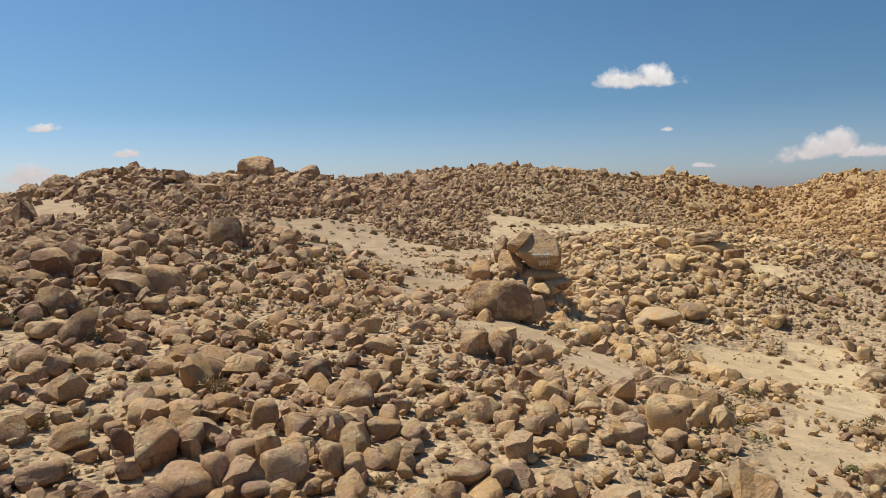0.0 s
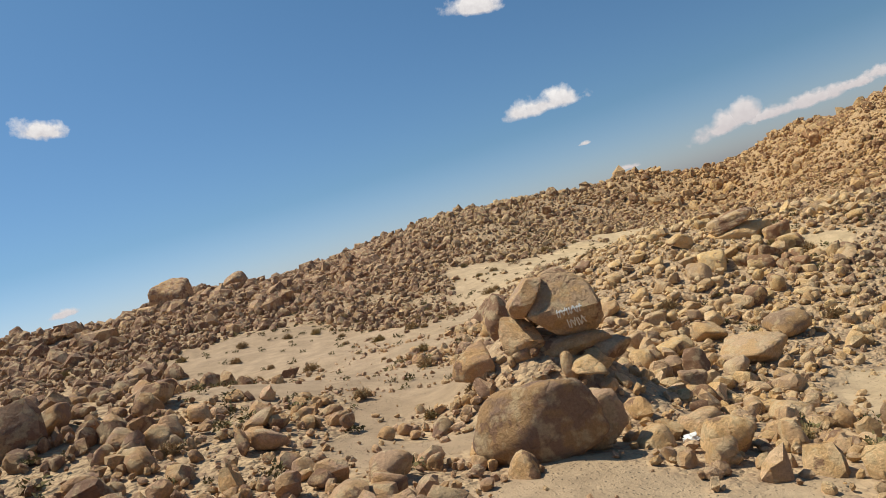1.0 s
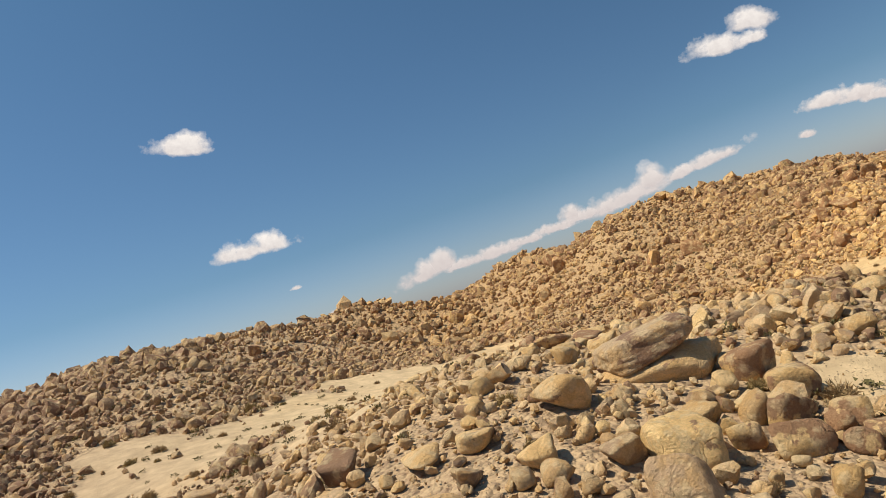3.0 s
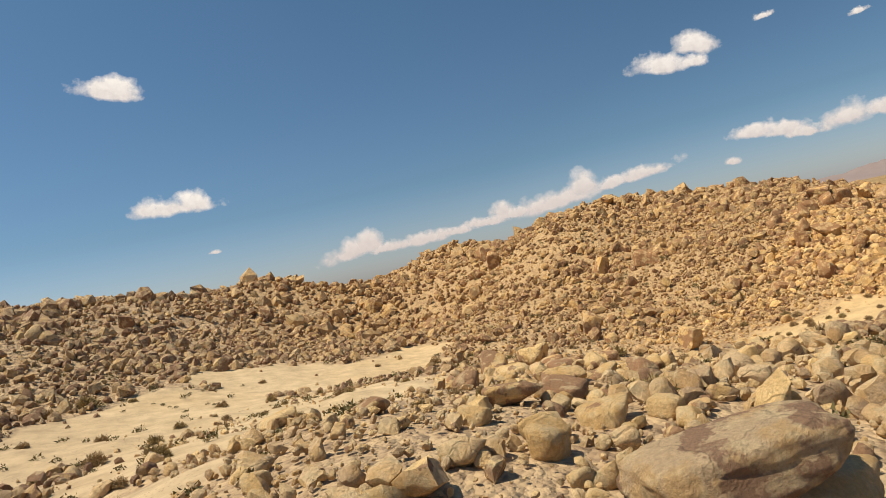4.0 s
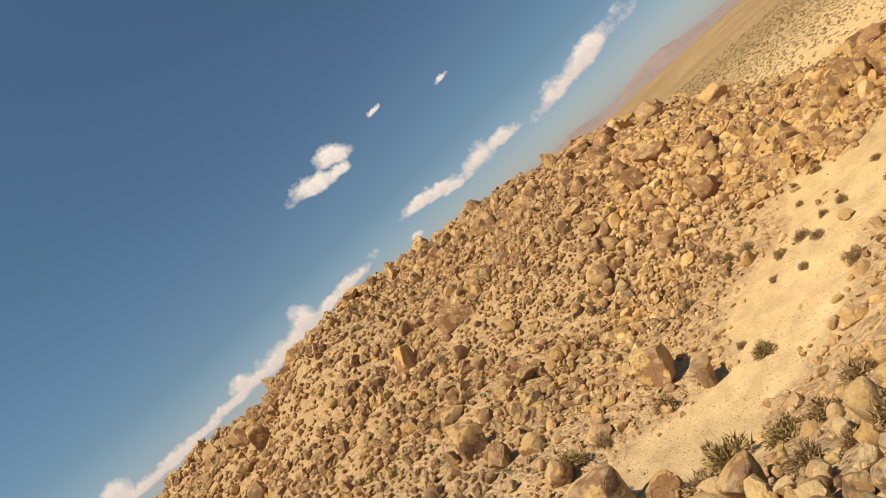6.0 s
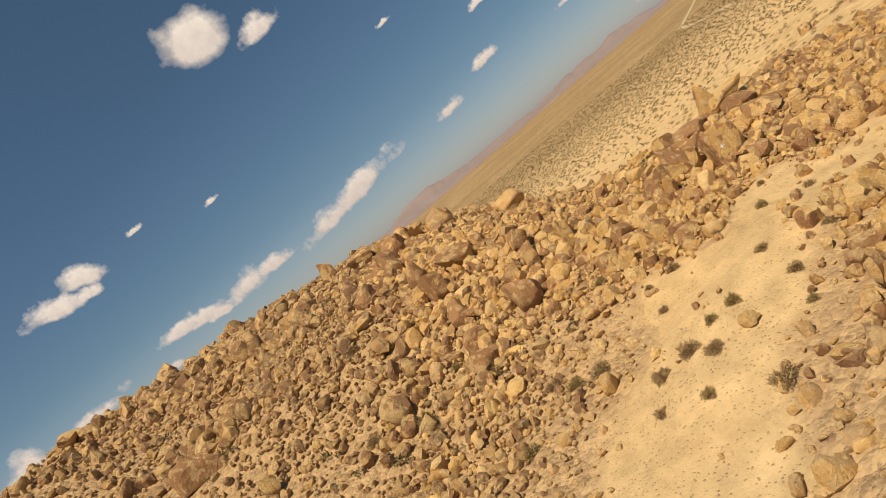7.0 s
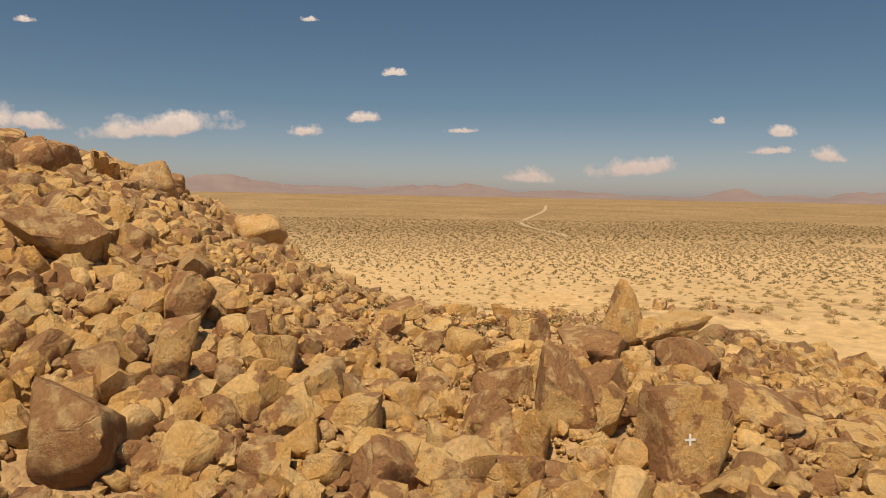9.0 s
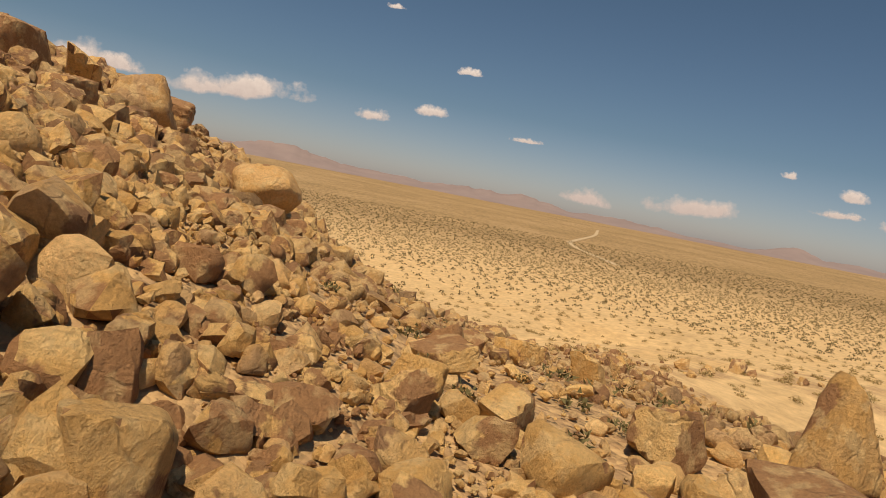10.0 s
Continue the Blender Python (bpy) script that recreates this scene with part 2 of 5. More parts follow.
def cloud_material():
    mat = bpy.data.materials.new("cloud")
    mat.use_nodes = True
    n, l = mat.node_tree.nodes, mat.node_tree.links
    n.clear()
    out, blend = n.new("ShaderNodeOutputMaterial"), n.new("ShaderNodeMixShader")
    clear, glow = n.new("ShaderNodeBsdfTransparent"), n.new("ShaderNodeEmission")
    coord, info = n.new("ShaderNodeTexCoord"), n.new("ShaderNodeObjectInfo")
    uv = coord.outputs["UV"]
    split = n.new("ShaderNodeSeparateXYZ")
    l.new(uv, split.inputs[0])
    u = calc(n, l, "MULTIPLY", calc(n, l, "SUBTRACT", split.outputs[0], 0.5), 2.0)
    v = calc(n, l, "MULTIPLY", calc(n, l, "SUBTRACT", split.outputs[1], 0.36), 2.0)
    below = calc(n, l, "LESS_THAN", v, 0.0)
    v = calc(n, l, "MULTIPLY", v, calc(n, l, "ADD", calc(n, l, "MULTIPLY", below, 1.4), 1.0))
    r = calc(n, l, "SQRT", calc(n, l, "ADD", calc(n, l, "MULTIPLY", u, u), calc(n, l, "MULTIPLY", v, v)))
    shift = n.new("ShaderNodeVectorMath")
    shift.operation = "ADD"
    l.new(coord.outputs["Object"], shift.inputs[0])
    far = n.new("ShaderNodeCombineXYZ")
    l.new(calc(n, l, "MULTIPLY", info.outputs["Random"], 400.0), far.inputs[0])
    l.new(far.outputs[0], shift.inputs[1])
    puff = tex_noise(n, l, shift.outputs[0], 0.75, 5, 0.55)
    lump = tex_noise(n, l, shift.outputs[0], 2.6, 4, 0.6)
    mask = calc(n, l, "SUBTRACT", calc(n, l, "ADD", calc(n, l, "MULTIPLY", puff, 1.7), calc(n, l, "MULTIPLY", lump, 0.5)), calc(n, l, "MULTIPLY", r, 1.25))
    alpha = ramp(n, l, calc(n, l, "SUBTRACT", mask, 0.18), (0.03, (0, 0, 0)), (0.5, (1, 1, 1)))
    # the cards glow by themselves; bright tops and shaded undersides are painted in
    shade = calc(n, l, "ADD", calc(n, l, "MULTIPLY", split.outputs[1], 0.8), calc(n, l, "MULTIPLY", lump, 0.6))
    lit = ramp(n, l, shade, (0.35, (0.62, 0.56, 0.57)), (0.85, (0.95, 0.88, 0.86)))
    # painted haze: towards the horizon the cloud colour fades to dull pink
    high = n.new("ShaderNodeSeparateXYZ")
    l.new(n.new("ShaderNodeNewGeometry").outputs["Position"], high.inputs[0])
    haze = n.new("ShaderNodeMapRange")
    haze.inputs[1].default_value, haze.inputs[2].default_value, haze.inputs[3].default_value, haze.inputs[4].default_value = 150.0, 620.0, 0.7, 0.0
    l.new(high.outputs[2], haze.inputs[0])
    l.new(mix(n, l, haze.outputs[0], lit, (0.62, 0.53, 0.53)), glow.inputs[0])
    glow.inputs[1].default_value = 0.95
    l.new(alpha, blend.inputs[0])
    l.new(clear.outputs[0], blend.inputs[1])
    l.new(glow.outputs[0], blend.inputs[2])
    l.new(blend.outputs[0], out.inputs[0])
    return mat


ROCK = rock_material("granite", -0.1, light=1.32)
SLOPE_ROCK = rock_material("brown_granite", 0.045, 0.4, light=0.9)
VARNISHED = rock_material("desert_varnish", 0.15, light=1.2, warm=True)
DARK_ROCK = rock_material("varnished_granite", 0.04, light=1.1)
GREY_ROCK = rock_material("grey_weathered_granite", -0.03, 0.5, 0.3, light=1.3)
RUSTY_ROCK = rock_material("iron_stained_granite", 0.015, 0.6, light=1.22, warm=True)
SAND = ground_material()
TWIG = plain_material("dry_twig", (0.27, 0.175, 0.085), (0.47, 0.325, 0.165), 3.0)
LEAF = plain_material("scrub_leaf", (0.26, 0.18, 0.075), (0.44, 0.32, 0.145), 2.0)
DRY_SCRUB = plain_material("dry_scrub", (0.145, 0.11, 0.05), (0.28, 0.205, 0.10), 0.5)
HILL_SCRUB = plain_material("hill_scrub_leaf", (0.105, 0.088, 0.036), (0.20, 0.16, 0.068), 0.8)
# the pinkish haze of distance is put into the mountains' base colour
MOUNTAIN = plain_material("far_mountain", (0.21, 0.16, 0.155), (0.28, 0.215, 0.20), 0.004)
TRACK = plain_material("dirt_track", (0.42, 0.31, 0.19), (0.52, 0.39, 0.245), 0.05)
FADED_PAINT = plain_material("faded_paint", (0.58, 0.54, 0.48), (0.78, 0.75, 0.70), 5.0, 0.8)
WHITE_PAINT = plain_material("white_paint", (0.55, 0.54, 0.52), (0.82, 0.81, 0.79), 6.0, 0.6)
CLOUD = cloud_material()

# ---- the lie of the land ----
# hills, knolls and hollows: centre x, y, spread, rise
HILLS = [
    (140, 240, 90, 15.54), (-70, 180, 60, 16.60), (200, 190, 40, 16.04), (-30, 30, 40, 9.65), (10, 260, 40, 10.90),
    (60, 160, 40, -5.74), (220, 90, 40, -0.02), (20, 170, 26, 4.67), (-70, 330, 60, 12.52), (-50, 120, 26, 4.32),
    (250, 130, 40, -8.92),
]
KNOLLS = [
    (6.8, 55.6, 3.0, 3.90),
    (140, 150, 17, 7.19), (30, 100, 17, 6.01), (120, 130, 11, 4.31), (120, 180, 11, 7.06), (30, 50, 17, -3.86),
    (90, 200, 17, -7.26), (160, 130, 11, 3.67), (50, 220, 17, 4.94), (150, 260, 11, 7.04), (80, 240, 11, 4.64),
    (90, 130, 11, -2.34), (160, 110, 11, -1.82), (160, 210, 11, 4.30), (120, 250, 11, -7.36), (20, 210, 17, 4.55),
    (50, 130, 11, 1.99),
]
HOLLOWS = [
    (-20, 60, 11, 3.19), (190, 160, 11, 2.51), (140, 70, 17, -4.52), (120, 100, 11, 2.30), (90, 90, 11, -3.49),
    (120, 200, 11, 3.01), (20, 180, 11, 3.90), (130, 280, 17, 2.42), (220, 200, 11, -6.68), (-70, 150, 11, 3.65),
    (130, 160, 11, -2.98), (-50, 200, 11, 3.42), (60, 100, 11, 2.34), (70, 120, 11, -1.00), (220, 70, 11, -5.93),
    (190, 110, 17, -5.98), (130, 110, 11, -1.17),
]


FOLDS = [
    (73, 117.5, 6.0, -2.3), (110, 123, 6, 1.1), (106.5, 103.5, 4, 1.1), (140, 128.5, 6, 1.3), (46, 89.5, 5, 1.3), (14, 104, 9, -1.6), (4, 116, 7, -1.4),
    (75, 133, 6, 1.2), (5, 59.3, 2.4, 2.0),
]


def lattice(x, y, seed):
    """Smooth value noise, -1 to 1, on a lattice of one metre."""
    xi, yi = np.floor(x).astype(np.int64), np.floor(y).astype(np.int64)
    fx, fy = x - xi, y - yi
    fx, fy = fx * fx * (3 - 2 * fx), fy * fy * (3 - 2 * fy)

    def at(i, j):
        h = (i * 374761393 + j * 668265263 + seed * 974634599) & 0xFFFFFFFF
        h = ((h ^ (h >> 13)) * 1274126177) & 0xFFFFFFFF
        return ((h ^ (h >> 16)) & 0xFFFF) / 32767.5 - 1
    a, b, c, d = at(xi, yi), at(xi + 1, yi), at(xi, yi + 1), at(xi + 1, yi + 1)
    return (a * (1 - fx) + b * fx) * (1 - fy) + (c * (1 - fx) + d * fx) * fy


def plain_level(x, y):
    """The plain falls away from the hills to a flat valley and climbs gently to the far mountains."""
    far = np.clip((np.hypot(x - 60, y - 110) - 700) / 3900, 0, 1)
    return 5.0 - 52.0 * (1 - np.exp(-np.maximum(0, x - 90) / 700)) + 58.0 * far * far * (3 - 2 * far)


def rise(x, y):
    total = np.zeros_like(x)
    for cx, cy, s, h in HILLS + KNOLLS + HOLLOWS + FOLDS:
        total += h * np.exp(-((x - cx) ** 2 + (y - cy) ** 2) / (2 * s * s))
    return total


def height(x, y):
    x, y = np.asarray(x, float), np.asarray(y, float)
    z = plain_level(x, y) + rise(x, y)
    near = np.exp(-((x - 60) ** 2 + (y - 110) ** 2) / (2 * 160.0 ** 2))
    z = z + near * (0.5 * lattice(x / 9, y / 9, 1) + 0.28 * lattice(x / 3.5, y / 3.5, 2) + 0.10 * lattice(x / 1.3, y / 1.3, 3))
    return z


def off_line(x, y, line):
    """Distance in plan to a line of points."""
    best = np.full_like(x, 1e9)
    for (ax, ay), (bx, by) in zip(line, line[1:]):
        dx, dy = bx - ax, by - ay
        t = np.clip(((x - ax) * dx + (y - ay) * dy) / (dx * dx + dy * dy), 0, 1)
        best = np.minimum(best, np.hypot(x - ax - t * dx, y - ay - t * dy))
    return best


# the clean middle of the eastern wash
PATH = [(70, 124.5), (74, 121.5), (78, 118.5), (84, 113.3), (88, 111), (93, 109.5), (97, 105)]
# strips of open sand: their middle lines and half widths
SAND_STRIPS = [
    ([(4, 38), (13, 42), (24, 47)], 1.6),
    ([(93, 104), (96, 97), (97, 90), (101, 82)], 3.2),
    (PATH, 1.0),
]
# flats of open sand: their outlines
SADDLE_FLATS = [
    [(-24, 107), (-21, 116), (-16, 119), (-12, 119), (-6, 109), (-1, 98), (2, 94), (3, 80), (-4, 75), (-7, 56), (-13, 60), (-17, 86)],
    [(31, 136), (32, 150), (21, 138), (9, 145), (6, 123), (8, 111), (4, 97), (3, 90), (4, 84), (10, 97), (13, 112), (18, 117)],
    [(49, 122), (50, 133), (48, 144), (33, 148), (28, 143), (21, 121), (19, 106), (26, 110), (32, 104), (36, 104)],
    [(-5, 59), (2, 72), (2.4, 66), (-0.6, 53), (-1.3, 45.7), (-4.3, 45.5), (-5.5, 50)],
    [(-12.5, 22.4), (-9.7, 23.9), (-8.2, 22.4), (-11.2, 21.2)],
    [(-76, 123), (-70, 133), (-55, 110), (-61, 101)],
]
WASH_FLATS = [
    [(71, 139), (71.4, 135.7), (73.8, 132.4), (74, 128), (76, 124.6), (78.3, 121), (80, 119), (85.2, 122), (86.4, 118), (94, 113.8), (93.5, 111), (73.4, 113), (75.2, 115.8), (74, 119.5), (73.2, 127.2), (68.2, 134.6)],
    [(96.8, 96.3), (98.6, 101), (96.5, 104), (96.2, 107), (94.4, 110.6), (97.4, 112.6), (96, 115.6), (93.2, 116.5), (86.9, 115), (84.2, 113.9), (82.6, 111.4), (85, 110.2), (87.8, 108), (90.9, 101.8)],
    [(7.5, 16), (10, 22.9), (15, 32.3), (27.9, 55), (33, 58), (38, 60), (29.8, 45.8), (17.2, 25.8), (12, 17)],
    [(-1.3, 44.9), (0.6, 45.3), (4.5, 41.4), (8.5, 38.3), (12.1, 39.3), (16.2, 43.3), (19.3, 51.1), (25, 58), (27.8, 56.4), (14, 36), (9.4, 36.2), (5.9, 32.2), (4.2, 32.6), (3.2, 38.8)],
]
# round pockets of sand: x, y, radius
LOW_POCKETS = [(-7.1, 62.0, 0.82), (-2.5, 67.1, 1.36), (-0.1, 58.9, 0.78), (0.1, 49.8, 0.48), (23.4, 50.1, 1.67), (25.3, 54.7, 0.93), (7.6, 36.7, 0.65), (10.0, 37.2, 0.56), (4.2, 41.2, 0.63), (32.1, 60.3, 0.63), (-18.8, 89.0, 1.1), (-2.2, 88.5, 1.35), (0.3, 82.0, 0.8), (-5.0, 74.0, 0.83), (-6.0, 63.3, 0.74), (-2.7, 60.9, 0.69), (-0.2, 67.0, 0.7), (36.1, 86.8, 0.4), (38.0, 81.3, 0.35)]
MIDDLE_POCKETS = [(-20.0, 107.4, 2.28), (-11.9, 93.9, 1.98), (-5.3, 93.6, 1.65), (-16.0, 106.0, 2.02), (-18.7, 99.3, 1.57), (-8.8, 98.8, 1.58), (5.2, 93.8, 0.75), (16.6, 125.2, 1.14), (24.3, 104.8, 0.69), (43.2, 126.7, 1.1), (38.9, 129.6, 1.09), (34.3, 125.2, 1.1), (70.9, 123.0, 0.94), (83.3, 117.4, 0.74)]
HIGH_POCKETS = [(25.2, 138.8, 1.56), (-51.4, 139.9, 1.25), (30.5, 143.5, 1.37), (29.7, 144.6, 1.92), (22.0, 132.2, 1.58), (13.9, 144.7, 1.45), (34.6, 147.3, 2.04), (51.5, 154.0, 1.98), (48.9, 157.3, 2.36), (53.6, 151.1, 1.72), (49.1, 130.5, 1.25), (37.1, 143.0, 1.77), (31.9, 138.4, 1.55), (29.0, 141.8, 1.19), (62.8, 154.9, 1.28), (69.3, 159.8, 1.4)]
WASH = [(0, 0), (1, 30), (6, 56), (20, 82), (45, 110), (62, 116), (106, 113)]


def inside(x, y, outline):
    """Metres inside an outline in plan, negative outside it."""
    hit = np.zeros(x.shape, bool)
    for (ax, ay), (bx, by) in zip(outline, outline[1:] + outline[:1]):
        if ay != by:
            hit ^= ((ay > y) != (by > y)) & (x < (bx - ax) * (y - ay) / (by - ay) + ax)
    return np.where(hit, 1, -1) * off_line(x, y, outline + outline[:1])


def openness(x, y):
    """1 on open sand, 0 among the rocks."""
    wob = 2.2 * lattice(x / 6, y / 6, 11) + 1.0 * lattice(x / 2.2, y / 2.2, 12)
    worst = np.zeros_like(x)
    for line, half in SAND_STRIPS:
        worst = np.maximum(worst, np.clip((half + 1.5 - off_line(x, y, line) + wob) / 3.0, 0, 1))
    for outline in SADDLE_FLATS + WASH_FLATS:
        worst = np.maximum(worst, (0.9 if outline in WASH_FLATS else 0.8) * np.clip((inside(x, y, outline) + 0.3 + 0.55 * wob) / 2.2, 0, 1))
    for px, py, half in LOW_POCKETS + MIDDLE_POCKETS + HIGH_POCKETS:
        worst = np.maximum(worst, 0.93 * np.clip((3.6 * half + 2.0 - np.hypot(x - px, y - py) + 0.9 * wob) / 2.5, 0, 1))
    patch = np.clip((lattice(x / 14, y / 14, 13) + 0.5 * lattice(x / 5, y / 5, 14) - 0.55) / 0.5, 0, 1) * 0.2
    flat = np.clip((2.1 - rise(x, y) + 0.6 * wob) / 1.5, 0, 1) * np.clip((x - 95) / 20, 0, 1)
    return np.maximum(np.maximum(worst, patch), flat)


def ground_level(x, y):
    """The soil: among the rocks it lies deep between them."""
    return height(x, y) - (0.12 - 0.03 * np.clip((x - 92) / 8, 0, 1)) * (1 - openness(x, y)) * np.clip(rise(x, y) / 3, 0, 1)


def axis(lo, hi, step, far):
    core = np.arange(lo, hi + step, step)
    out, d = [], step
    at = hi
    while at < far:
        d *= 1.13
        at += d
        out.append(at)
    back, d, at = [], step, lo
    while at > -far:
        d *= 1.13
        at -= d
        back.append(at)
    return np.array(back[::-1] + list(core) + out)


def mesh_from(name, verts, faces, mat, smooth=False):
    """One mesh from arrays: verts (n, 3), faces (m, 3 or 4)."""
    me = bpy.data.meshes.new(name)
    faces = np.asarray(faces, np.int32)
    k = faces.shape[1]
    me.vertices.add(len(verts))
    me.vertices.foreach_set("co", np.asarray(verts, np.float32).ravel())
    me.loops.add(faces.size)
    me.loops.foreach_set("vertex_index", faces.ravel())
    me.polygons.add(len(faces))
    me.polygons.foreach_set("loop_start", np.arange(0, faces.size, k, dtype=np.int32))
    me.polygons.foreach_set("use_smooth", np.full(len(faces), bool(smooth)))
    me.materials.append(mat)
    me.update(calc_edges=True)
    if smooth and smooth is not True:
        me.set_sharp_from_angle(angle=radians(smooth))
    return me


gx, gy = axis(-70, 190, 1.4, 4850), axis(-25, 290, 1.4, 4850)
GX, GY = np.meshgrid(gx, gy)
GZ = ground_level(GX.ravel(), GY.ravel())
nx, ny = len(gx), len(gy)
idx = np.arange(nx * ny).reshape(ny, nx)
quads = np.stack([idx[:-1, :-1], idx[:-1, 1:], idx[1:, 1:], idx[1:, :-1]], -1).reshape(-1, 4)
ground = new("ground", mesh_from("ground", np.stack([GX.ravel(), GY.ravel(), GZ], 1), quads, SAND, True))
open_sand = ground.data.attributes.new("open_sand", "FLOAT", "POINT")
open_sand.data.foreach_set("value", openness(GX.ravel(), GY.ravel()).astype(np.float32))
tagged(ground, "pale tan sand and gravel desert ground rising into hills", "ground", kind="structure")

# ---- rocks ----


def ball(level, made={}):
    """Unit ball of triangles: verts, faces; levels 1 to 5 have 20, 80, 320, 1280 and 5120 of them."""
    if level not in made:
        bm = bmesh.new()
        bmesh.ops.create_icosphere(bm, subdivisions=level, radius=1.0)
        bm.verts.index_update()
        v = np.array([q.co[:] for q in bm.verts])
        made[level] = (v / np.linalg.norm(v, axis=1)[:, None], np.array([[q.index for q in face.verts] for face in bm.faces]))
        bm.free()
    return made[level]


def rock_shape(seed, cuts=6, hard=9.0, level=2, rough=0.04, planes=()):
    """A weathered granite block: a leaning box with some corners split off, worn round (the harder, the sharper its edges), with a rough skin. One unit in half size each way."""
    r = np.random.default_rng(seed)
    way, faces = ball(level)
    lean = np.array(Euler(r.uniform(-0.4, 0.4, 3)).to_matrix())
    sides = [(lean @ np.array(n) + r.normal(0, 0.25, 3), r.uniform(0.62, 0.95)) for n in ((1, 0, 0), (-1, 0, 0), (0, 1, 0), (0, -1, 0), (0, 0, 1), (0, 0, -1))]
    if planes:
        sides = [(np.array(n), d) for n, d in planes]
    sides += [(r.normal(size=3), r.uniform(0.72, 1.0)) for k in range(cuts)]
    n = np.array([q / np.linalg.norm(q) for q, d in sides])
    d = np.array([d for q, d in sides])
    facing = np.maximum(way @ n.T, 0) / d
    out = (facing ** hard).sum(1) ** (-1 / hard)
    v = way * out[:, None]
    if level >= 3:
        away = Vector((seed * 3.7, seed * 1.3, 0))
        worn = []
        for q in v:
            p = Vector(q)
            cleft = max(0.0, 1 - abs(noise.noise(p * 1.1 + away * 2)) * 14)
            worn.append(1 + rough * (noise.noise(p * 1.6 + away) + 0.6 * noise.noise(p * 3.9 + away) + 0.35 * noise.noise(p * 9 + away) - 0.4 * cleft))
        v = v * np.array(worn)[:, None]
    else:
        v = v * (1 + r.normal(0, rough, len(v)))[:, None]
    lo, hi = v.min(0), v.max(0)
    return (v - (lo + hi) / 2) / ((hi - lo) / 2), faces


def turned(rng, n, tilt=0.5):
    """n random turns: any heading, a lean of about tilt radians."""
    a, b, c = rng.uniform(0, 2 * np.pi, n), rng.normal(0, tilt, n), rng.normal(0, tilt, n)
    ca, sa, cb, sb, cc, sc = np.cos(a), np.sin(a), np.cos(b), np.sin(b), np.cos(c), np.sin(c)
    m = np.empty((n, 3, 3))
    m[:, 0] = np.stack([ca * cb, ca * sb * sc - sa * cc, ca * sb * cc + sa * sc], 1)
    m[:, 1] = np.stack([sa * cb, sa * sb * sc + ca * cc, sa * sb * cc - ca * sc], 1)
    m[:, 2] = np.stack([-sb, cb * sc, cb * cc], 1)
    return m


def scatter(rng, x0, x1, y0, y1, cell):
    """Jittered grid of places."""
    xs, ys = np.meshgrid(np.arange(x0, x1, cell), np.arange(y0, y1, cell))
    xs, ys = xs.ravel(), ys.ravel()
    return xs + rng.uniform(0, cell, len(xs)), ys + rng.uniform(0, cell, len(ys))


def heap(name, x, y, size, shapes, mat, rng, tilt=0.5, sunk=0.24, smooth=False, tall=1.0):
    """Many rocks joined into one mesh."""
    n = len(x)
    z = height(x, y)
    scale = 0.9 * size[:, None] * np.stack([rng.uniform(0.85, 1.35, n), rng.uniform(0.7, 1.05, n), tall * rng.uniform(0.55, 1.1, n)], 1)
    turn = turned(rng, n, tilt)
    lift = scale[:, 2] * (1 - 2 * sunk) * rng.uniform(0.5, 1.0, n)
    pick = rng.integers(0, len(shapes), n)
    verts, faces, base = [], [], 0
    for k, (v, f) in enumerate(shapes):
        sel = np.where(pick == k)[0]
        p = v[None] * scale[sel][:, None]
        p = np.einsum("nij,nkj->nki", turn[sel], p)
        p += np.stack([x[sel], y[sel], z[sel] + lift[sel]], 1)[:, None]
        verts.append(p.reshape(-1, 3))
        faces.append((f[None] + base + (np.arange(len(sel)) * len(v))[:, None, None]).reshape(-1, 3))
        base += len(sel) * len(v)
    return new(name, mesh_from(name, np.concatenate(verts), np.concatenate(faces), mat, smooth))


# larger boulders that stand out: middle x, y, z, half width, half height, dark
SPUR = [
    (115.2, 106.7, 9.4, 1.31, 0.86, 1), (111.5, 105.1, 9.6, 1.56, 0.91, 1), (110.7, 101.8, 9.2, 1.38, 0.89, 1), (113.8, 101.6, 9.2, 0.60, 0.52, 1),
    (107.5, 106.5, 9.4, 1.32, 0.66, 1), (107.7, 109.7, 9.2, 1.10, 0.58, 0), (111.9, 110.0, 9.5, 0.73, 0.73, 0), (112.8, 111.5, 9.6, 0.59, 0.50, 0), (109.2, 112.8, 9.4, 0.52, 0.55, 0),
    (107.0, 112.9, 9.1, 0.54, 0.46, 0), (107.5, 112.0, 9.0, 0.38, 0.38, 0), (110.0, 109.3, 9.4, 0.52, 0.59, 0), (107.9, 116.8, 10.1, 0.74, 0.76, 1), (105.1, 117.1, 9.8, 1.01, 0.65, 0),
    (105.8, 119.5, 10.5, 0.64, 0.98, 1), (109.4, 119.7, 11.6, 0.91, 1.11, 0), (111.5, 118.7, 11.4, 0.74, 0.52, 0), (109.4, 118.4, 10.8, 0.53, 0.53, 0), (109.7, 117.6, 10.7, 0.41, 0.61, 0),
    (106.5, 118.8, 10.2, 0.55, 0.44, 0), (114.2, 122.8, 13.2, 0.74, 0.74, 0), (120.9, 111.9, 9.6, 0.69, 0.69, 1), (128.3, 109.7, 8.2, 0.64, 0.53, 0), (109.6, 115.9, 10.1, 0.48, 0.41, 0),
    (113.5, 113.1, 10.0, 0.68, 0.51, 0), (132.8, 118.2, 10.8, 0.89, 0.79, 0), (115.7, 118.2, 11.6, 0.64, 0.40, 0), (110.0, 113.9, 9.7, 0.43, 0.36, 0), (138.1, 131.3, 16.7, 1.19, 1.36, 0),
]
